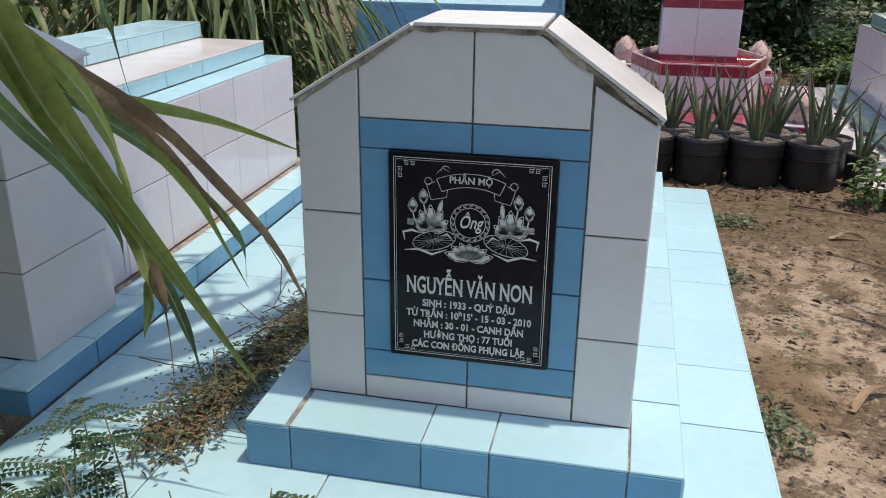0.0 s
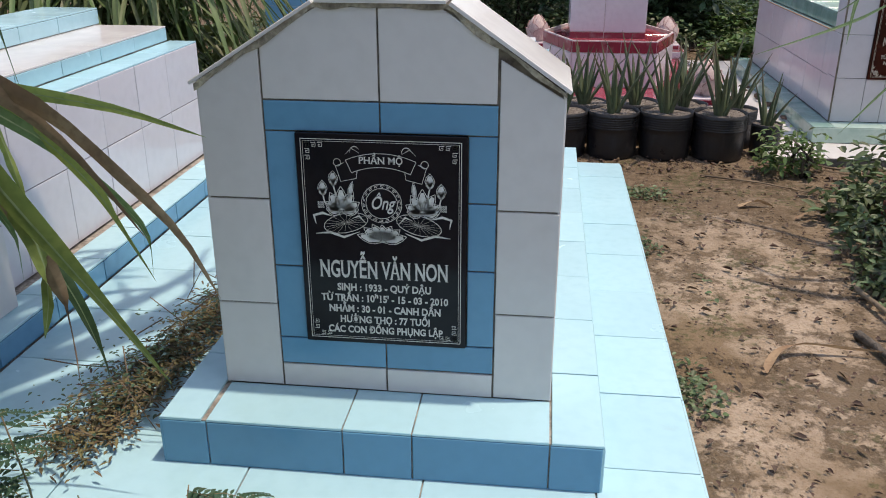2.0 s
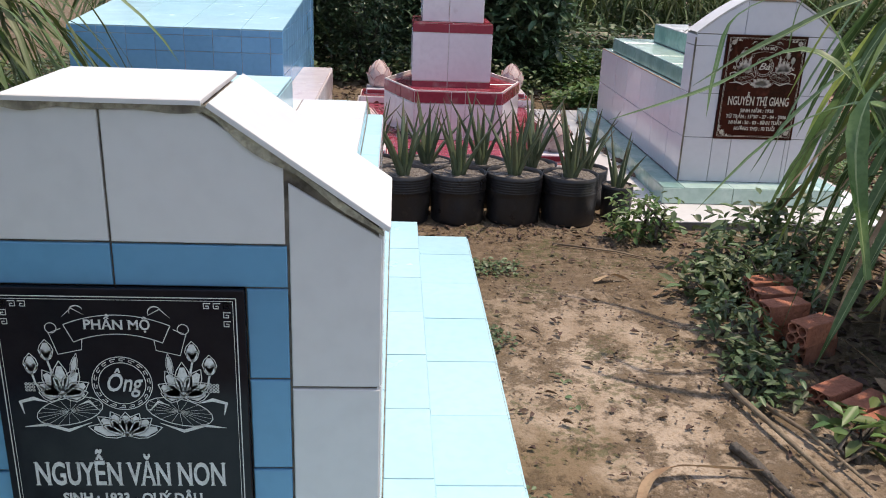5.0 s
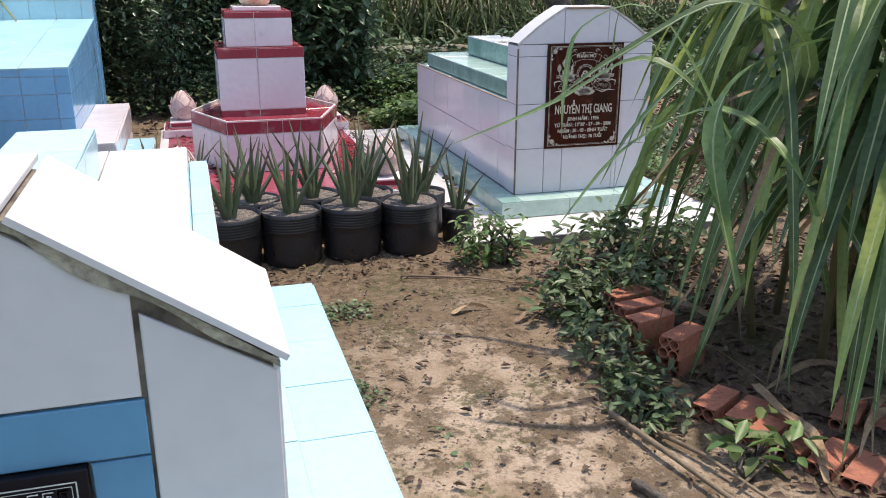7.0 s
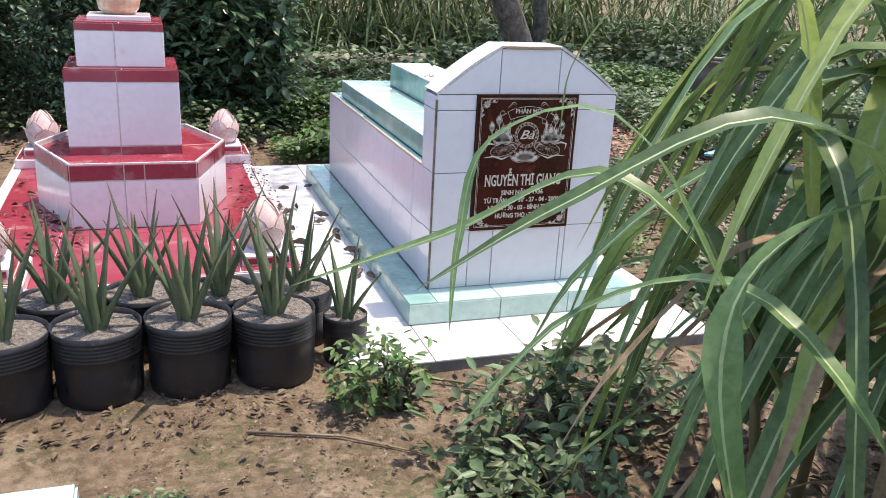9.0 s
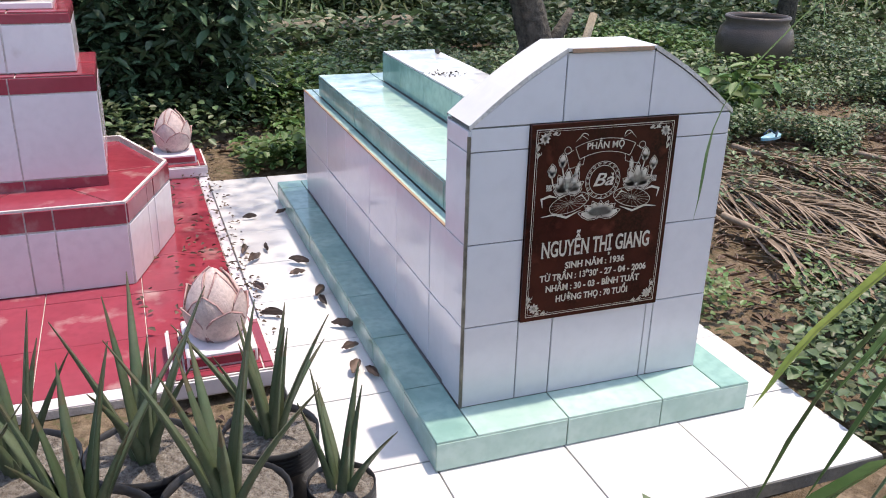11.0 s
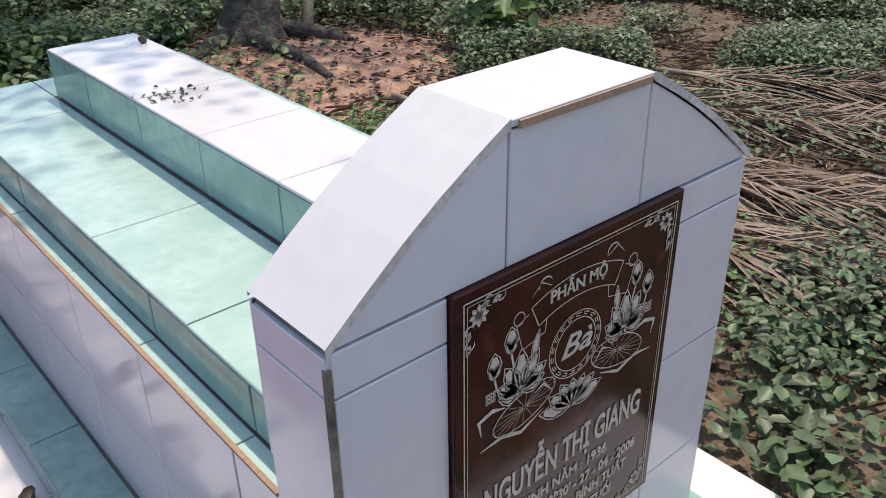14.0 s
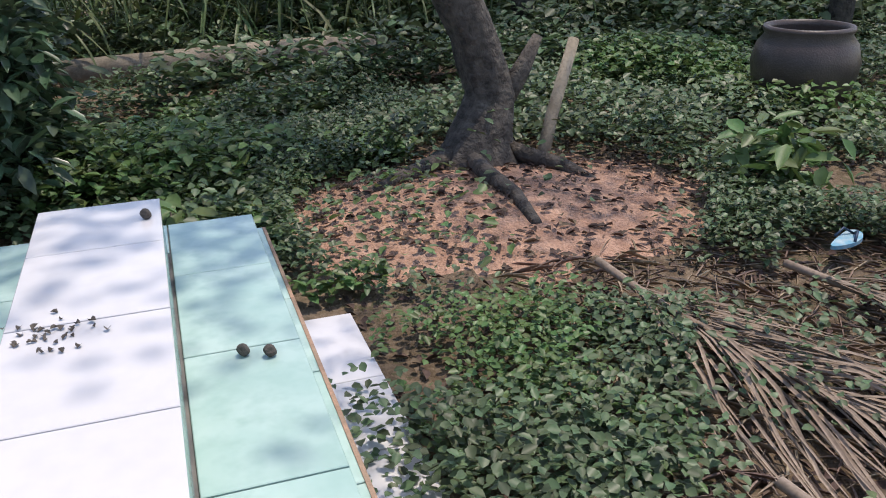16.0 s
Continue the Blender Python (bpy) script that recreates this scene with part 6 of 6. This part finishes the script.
# ---- dead palm fronds ----
def frond(label, start, end, seed, leaflets=46, reach=0.62):
    g = random.Random(seed)
    a, b = Vector((*start, 0)), Vector((*end, 0))
    thing = empty("palm_frond", (a.x, a.y, ground_height(a.x, a.y)))
    base = rel(thing)
    lift = lambda p, z: Vector((p.x, p.y, ground_height(p.x, p.y) + z))
    mid = a.lerp(b, 0.5) + Vector((b.y - a.y, a.x - b.x, 0)) * 0.08
    spine = [lift(a * (1 - t) ** 2 + mid * 2 * t * (1 - t) + b * t * t, 0.09 - 0.05 * t) for t in [i / 12 for i in range(13)]]
    tube("midrib", [p - base for p in spine], 0.018, FROND, thing, 6, taper=0.3)
    for k in range(leaflets):
        t = 0.08 + 0.9 * (k // 2) / (leaflets // 2)
        i = min(int(t * 12), 11)
        p = spine[i].lerp(spine[i + 1], t * 12 - i)
        d = (spine[i + 1] - spine[i]).normalized()
        side = Vector((-d.y, d.x, 0)) * (1 if k % 2 else -1)
        way = (d * g.uniform(0.9, 1.1) + side * g.uniform(0.12, 0.62)).normalized()
        L = reach * (1 - 0.5 * t) * g.uniform(0.8, 1.15)
        pts = [p, lift(p + way * L * 0.4, 0.09 + g.uniform(-0.03, 0.05)), lift(p + way * L * 0.75, 0.055 + g.uniform(-0.02, 0.03)), lift(p + way * L + d * L * 0.1, 0.02)]
        blade("leaflet", pts, g.uniform(0.010, 0.018), FROND, thing, FROND, segs=6, keel=0.7, twist=g.uniform(-0.7, 0.7))
    tagged(thing, label, "palm frond", "dead palm fronds")


frond("dry grey-brown fallen palm frond on the weeds", (4.02, 8.70), (4.80, 6.20), 81, 180, 1.05)
frond("dry fallen palm frond lying across another", (4.75, 8.45), (5.70, 6.65), 82, 150, 1.0)
frond("dry fallen palm frond on bare earth", (5.45, 8.10), (6.4, 6.8), 83, 110, 0.92)
frond("dry fallen palm frond half hidden in weeds", (3.80, 7.30), (4.40, 5.5), 84, 140, 0.95)


# ---- the tree, its stake, roots ----
def tree():
    thing = empty("tree", (4.13, 10.36, ground_height(4.13, 10.36)))
    base = rel(thing)
    line = [(4.09, 10.36, -0.2), (4.13, 10.36, 0.05), (4.22, 10.37, 0.32), (4.13, 10.38, 0.62), (3.86, 10.40, 1.2), (3.72, 10.45, 1.9), (3.7, 10.6, 2.8), (3.8, 10.8, 3.8)]
    prof = [0.32, 0.20, 0.142, 0.138, 0.138, 0.125, 0.11, 0.07]
    seg, v, f = 20, [], []
    dense = []
    for i in range(len(line) - 1):
        for q in range(4):
            t = q / 4
            dense.append((Vector(line[i]).lerp(Vector(line[i + 1]), t), prof[i] + (prof[i + 1] - prof[i]) * t))
    for p, r in dense:
        for k in range(seg):
            a = 2 * math.pi * k / seg
            w = 1 + 0.18 * noise.noise(Vector((math.cos(a) * 2, math.sin(a) * 2, p.z * 3))) + 0.09 * noise.noise(Vector((math.cos(a) * 6, math.sin(a) * 6, p.z * 9)))
            w += 0.25 * max(0, 0.15 - p.z) * 4 * max(0, math.cos(3 * a + 0.5))
            v.append(p + Vector((math.cos(a), math.sin(a), 0)) * r * w - base)
    for i in range(len(dense) - 1):
        f += [(i * seg + k, i * seg + (k + 1) % seg, (i + 1) * seg + (k + 1) % seg, (i + 1) * seg + k) for k in range(seg)]
    raw("trunk", v, f, BARK, thing, True, "dark leaning trunk with rough bark")
    # the limb reaching (3.3, 8.0) is unseen, added to carry two shading clumps
    for pts, r in (([(4.20, 10.34, 0.18), (4.38, 10.34, 0.42), (4.50, 10.36, 0.62)], 0.085), ([(3.74, 10.45, 1.7), (4.4, 10.2, 2.4), (5.2, 9.8, 3.2)], 0.07), ([(3.72, 10.5, 2.0), (3.5, 10.7, 2.8), (3.4, 11.0, 3.6)], 0.06), ([(3.4, 10.3, 2.5), (3.3, 9.3, 3.2), (3.3, 8.0, 3.6)], 0.04), ([(3.7, 10.6, 2.6), (3.9, 11.4, 3.2), (4.3, 12.0, 3.7)], 0.06)):
        tube("limb", [Vector(p) - base for p in pts], r, BARK, thing, 8, taper=0.35)
    for pts in ([(4.05, 10.25, -0.02), (3.98, 9.85, 0.02), (4.02, 9.55, -0.01), (4.0, 9.25, -0.06)], [(3.95, 10.3, 0.0), (3.6, 10.1, -0.03), (3.3, 10.0, -0.10)], [(4.3, 10.25, 0.0), (4.5, 9.95, -0.04), (4.6, 9.7, -0.10)]):
        tube("root", [Vector(p) - base for p in pts], 0.055, BARK, thing, 8, taper=0.5)
    g = np.random.default_rng(91)
    # crown above the view; the last two clumps are added to dapple the tomb
    blobs = [(5.2, 9.8, 3.4), (3.4, 11.0, 3.7), (4.3, 12.0, 3.9), (3.8, 10.8, 4.2), (5.6, 11.0, 3.6), (3.3, 11.8, 3.8), (6.4, 10.2, 3.3), (2.2, 10.9, 3.6), (4.6, 10.6, 3.9)]
    c = np.concatenate([np.array(b) + g.normal(size=(900, 3)) * np.array([0.42, 0.42, 0.30]) for b in blobs[:4] + [(3.35, 8.15, 3.6), (3.0, 8.45, 3.5)]])
    n = len(c)
    leaf_mesh("crown", c - np.array(base), g.uniform(0, 6.28, n), g.uniform(-0.8, 0.3, n), g.uniform(0.05, 0.095, n), g.uniform(0.025, 0.045, n), CROWN, thing, roll=g.uniform(-0.6, 0.6, n))
    tagged(thing, "leaning dark-barked tree with roots in a sandy mound", "tree", "trees")


tree()
# these crowns stand above the view, added to darken the ground behind
for k, (x, y, h, sp, n) in enumerate([(8.6, 12.5, 4.2, 1.0, 2600), (6.2, 14.5, 4.4, 1.2, 2600), (1.2, 13.2, 4.4, 1.1, 2600)]):
    thing = empty("tree", (x, y, ground_height(x, y)))
    tube("trunk", [(0, 0, -0.05), (0.05, 0.02, 0.8), (-0.08, 0.05, 1.8), (0, 0, h - 0.5 - G)], 0.13, BARK, thing, 12, taper=0.5)
    for q in range(4):
        a = q * 1.6 + k
        tube("limb", [(0, 0, h * 0.55), (0.5 * math.cos(a), 0.5 * math.sin(a), h * 0.75), (sp * math.cos(a), sp * math.sin(a), h * 0.98)], 0.05, BARK, thing, 6, taper=0.4)
    g = np.random.default_rng(120 + k)
    cl = g.normal(size=(9, 3)) * np.array([sp * 0.8, sp * 0.8, 0.35]) + np.array([0, 0, h])
    c = np.concatenate([q + g.normal(size=(n // 9, 3)) * np.array([0.45, 0.45, 0.28]) for q in cl])
    m = len(c)
    leaf_mesh("crown", c, g.uniform(0, 6.28, m), g.uniform(-0.8, 0.3, m), g.uniform(0.07, 0.13, m), g.uniform(0.035, 0.06, m), CROWN, thing, roll=g.uniform(-0.6, 0.6, m))
    tagged(thing, "tree behind the tombs, its leafy crown unseen and added for shade", "tree", "trees")

tagged(tube("wooden_stake", [(4.44, 10.20, -0.2), (4.60, 10.36, 0.15), (4.82, 10.54, 0.55)], 0.045, WOOD, None, 8, taper=0.8), "weathered grey stake leaning beside the tree", "stake")
tagged(tube("fallen_log", [(1.6, 14.0, -0.02), (3.2, 14.15, 0.0), (4.5, 14.25, 0.01)], 0.13, WOOD, None, 12, taper=0.9), "long pale fallen log among weeds", "log", "logs")
tagged(tube("fallen_log", [(2.4, 13.55, -0.08), (3.5, 13.6, -0.07), (4.7, 13.7, -0.08)], 0.08, WOOD, None, 10, taper=0.8), "thin pale fallen log among weeds", "log", "logs")


# ---- water jar, sandal ----
def jar():
    prof = [(0.0, 0.0), (0.22, 0.0), (0.33, 0.10), (0.43, 0.30), (0.46, 0.48), (0.42, 0.64), (0.36, 0.72), (0.385, 0.76), (0.375, 0.79), (0.335, 0.79), (0.33, 0.74), (0.38, 0.55), (0.30, 0.15), (0.0, 0.10)]
    seg = 36
    v = [(r * math.cos(2 * math.pi * k / seg), r * math.sin(2 * math.pi * k / seg), z) for r, z in prof for k in range(seg)]
    f = [(i * seg + k, i * seg + (k + 1) % seg, (i + 1) * seg + (k + 1) % seg, (i + 1) * seg + k) for i in range(len(prof) - 1) for k in range(seg)]
    ob = raw("water_jar", v, f, CLAYJAR, None, True)
    ob.location = (6.76, 10.78, ground_height(6.76, 10.78) - 0.005)
    ob.scale = (0.80, 0.80, 0.80)
    tagged(ob, "large dark glazed clay water jar among weeds", "jar")


jar()


def sandal():
    thing = empty("flip_flop", (5.13, 8.53, ground_height(5.13, 8.53) + 0.10))
    n = 24
    out = []
    for k in range(n):
        a = 2 * math.pi * k / n
        out.append((0.125 * math.cos(a), (0.042 + 0.010 * math.cos(a)) * math.sin(a) + 0.008 * math.cos(2 * a)))
    v = [(x, y, z) for z in (0, 0.018) for x, y in out]
    f = [tuple(range(n))[::-1], tuple(range(n, 2 * n))] + [(k, (k + 1) % n, n + (k + 1) % n, n + k) for k in range(n)]
    raw("sole", v, f, SANDAL, thing)
    for s in (-1, 1):
        tube("strap", [(0.075, 0.0, 0.018), (0.03, 0.03 * s, 0.05), (-0.02, 0.044 * s, 0.02)], 0.006, STRAP, thing, 6)
    thing.rotation_euler = (0, 0, radians(25))
    tagged(thing, "pale blue rubber flip-flop lying on dead fronds", "sandal")


sandal()


# ---- creeping weeds and feathery plants on the blue floor ----
def feathery(label, at, height, seed, fronds=7):
    g = random.Random(seed)
    q = np.random.default_rng(seed)
    thing = empty("feathery_weed", at)
    top = Vector((g.uniform(-0.04, 0.04), g.uniform(-0.04, 0.04), height))
    tube("stem", [(0, 0, 0), top * 0.5 + Vector((0.01, 0, 0)), top], 0.0028, STALK, thing, 5, taper=0.5)
    C, H, Pp, Ls = [], [], [], []
    for k in range(fronds):
        t = 0.25 + 0.75 * k / fronds
        p = top * t
        a = g.uniform(0, 6.28)
        L = g.uniform(0.09, 0.16)
        for i in range(12):
            s = (i + 1) / 12
            c = p + Vector((math.cos(a), math.sin(a), 0)) * L * s + Vector((0, 0, 0.02 * s - 0.05 * s * s))
            for sd in (-1, 1):
                C.append(c); H.append(a + sd * 1.25); Pp.append(g.uniform(-0.2, 0.2)); Ls.append(0.022 * (1.1 - 0.6 * s))
        tube("leaf_stalk", [p, p + Vector((math.cos(a), math.sin(a), 0)) * L * 0.5 + Vector((0, 0, 0.0)), p + Vector((math.cos(a), math.sin(a), 0)) * L + Vector((0, 0, -0.03))], 0.0012, STALK, thing, 4)
    tagged(leaf_mesh("frond_foliage", np.array(C), np.array(H), np.array(Pp), np.array(Ls), np.array(Ls) * 0.45, FERN, thing), kind="stuff")
    tagged(thing, label, "weed", "feathery weeds")


for k, (x, y, h) in enumerate([(-0.98, 1.86, 0.30), (-0.86, 1.80, 0.34), (-1.08, 1.92, 0.24), (-0.62, 1.86, 0.12), (-0.72, 1.74, 0.20), (-1.12, 1.72, 0.28), (-0.50, 1.93, 0.06), (-0.92, 1.72, 0.26)]):
    feathery("feathery dark green weed growing through the blue floor", (x, y, 0.04), h, 140 + k, 8)


def creeper():
    g = np.random.default_rng(150)
    n = 3800
    t = g.random(n)
    c = np.stack([-0.98 + 0.14 * t + g.normal(size=n) * 0.055, 2.10 + 1.15 * t + g.normal(size=n) * 0.05, 0.044 + 0.035 * g.random(n)], 1)
    tagged(leaf_mesh("dried_creeper", c, g.uniform(0, 6.28, n), g.uniform(-0.3, 0.3, n), g.uniform(0.014, 0.036, n), g.uniform(0.004, 0.009, n), DRYWEED), "matted dry creeper along the floor joint", "creeper", kind="stuff")
    n = 900
    t = g.random(n)
    c = np.stack([-1.02 + 0.30 * t + g.normal(size=n) * 0.06, 2.15 + 1.1 * t + g.normal(size=n) * 0.06, 0.05 + 0.12 * g.random(n)], 1)
    tagged(leaf_mesh("dried_creeper", c, g.uniform(0, 6.28, n), g.uniform(-0.3, 0.3, n), g.uniform(0.008, 0.018, n), g.uniform(0.006, 0.010, n), FERN), "small green leaves of the creeper", "creeper", kind="stuff")
    r = random.Random(5)
    for k in range(26):
        x, y = -1.0 + r.uniform(-0.1, 0.2), 2.2 + r.uniform(0, 1.0)
        a = r.uniform(0, 6.28)
        tagged(tube("creeper_stem", [(x, y, 0.045), (x + 0.08 * math.cos(a), y + 0.08 * math.sin(a), 0.045 + r.uniform(0.03, 0.12)), (x + 0.17 * math.cos(a + .4), y + 0.17 * math.sin(a + .4), 0.045 + r.uniform(0.0, 0.15))], 0.0018, TWIG, None, 4), "thin wiry dry creeper stem", "creeper", "creeper stems")


DRYWEED = material("dry_straw_weed", (0.19, 0.14, 0.075), 0.85, (0.10, 0.09, 0.04), 9, 60, island=0.4)
creeper()

# droppings and crumbs on the raised strip
g = np.random.default_rng(170)
n = 34
c = np.stack([2.20 + g.normal(size=n) * 0.030, 7.16 + g.normal(size=n) * 0.035, np.full(n, 0.758)], 1)
tagged(leaf_mesh("crumbs", c, g.uniform(0, 6.28, n), g.uniform(-0.1, 0.5, n), g.uniform(0.006, 0.018, n), g.uniform(0.006, 0.012, n), BARK, fold=1.0), "dark dry crumbs on the white strip", "crumbs", kind="stuff")
for x, y, z in ((2.35, 7.66, 0.76), (2.49, 7.24, 0.625), (2.535, 7.22, 0.625)):
    bm = bmesh.new()
    bmesh.ops.create_icosphere(bm, subdivisions=2, radius=0.012)
    for q in bm.verts:
        q.co *= 1 + 0.3 * noise.noise(q.co * 90)
    ob = part("seed_pod", bm, BARK)
    ob.location = (x, y, z + 0.008)
    tagged(ob, "dark dry seed pod lying on the tomb", "seed pod", "seed pods")
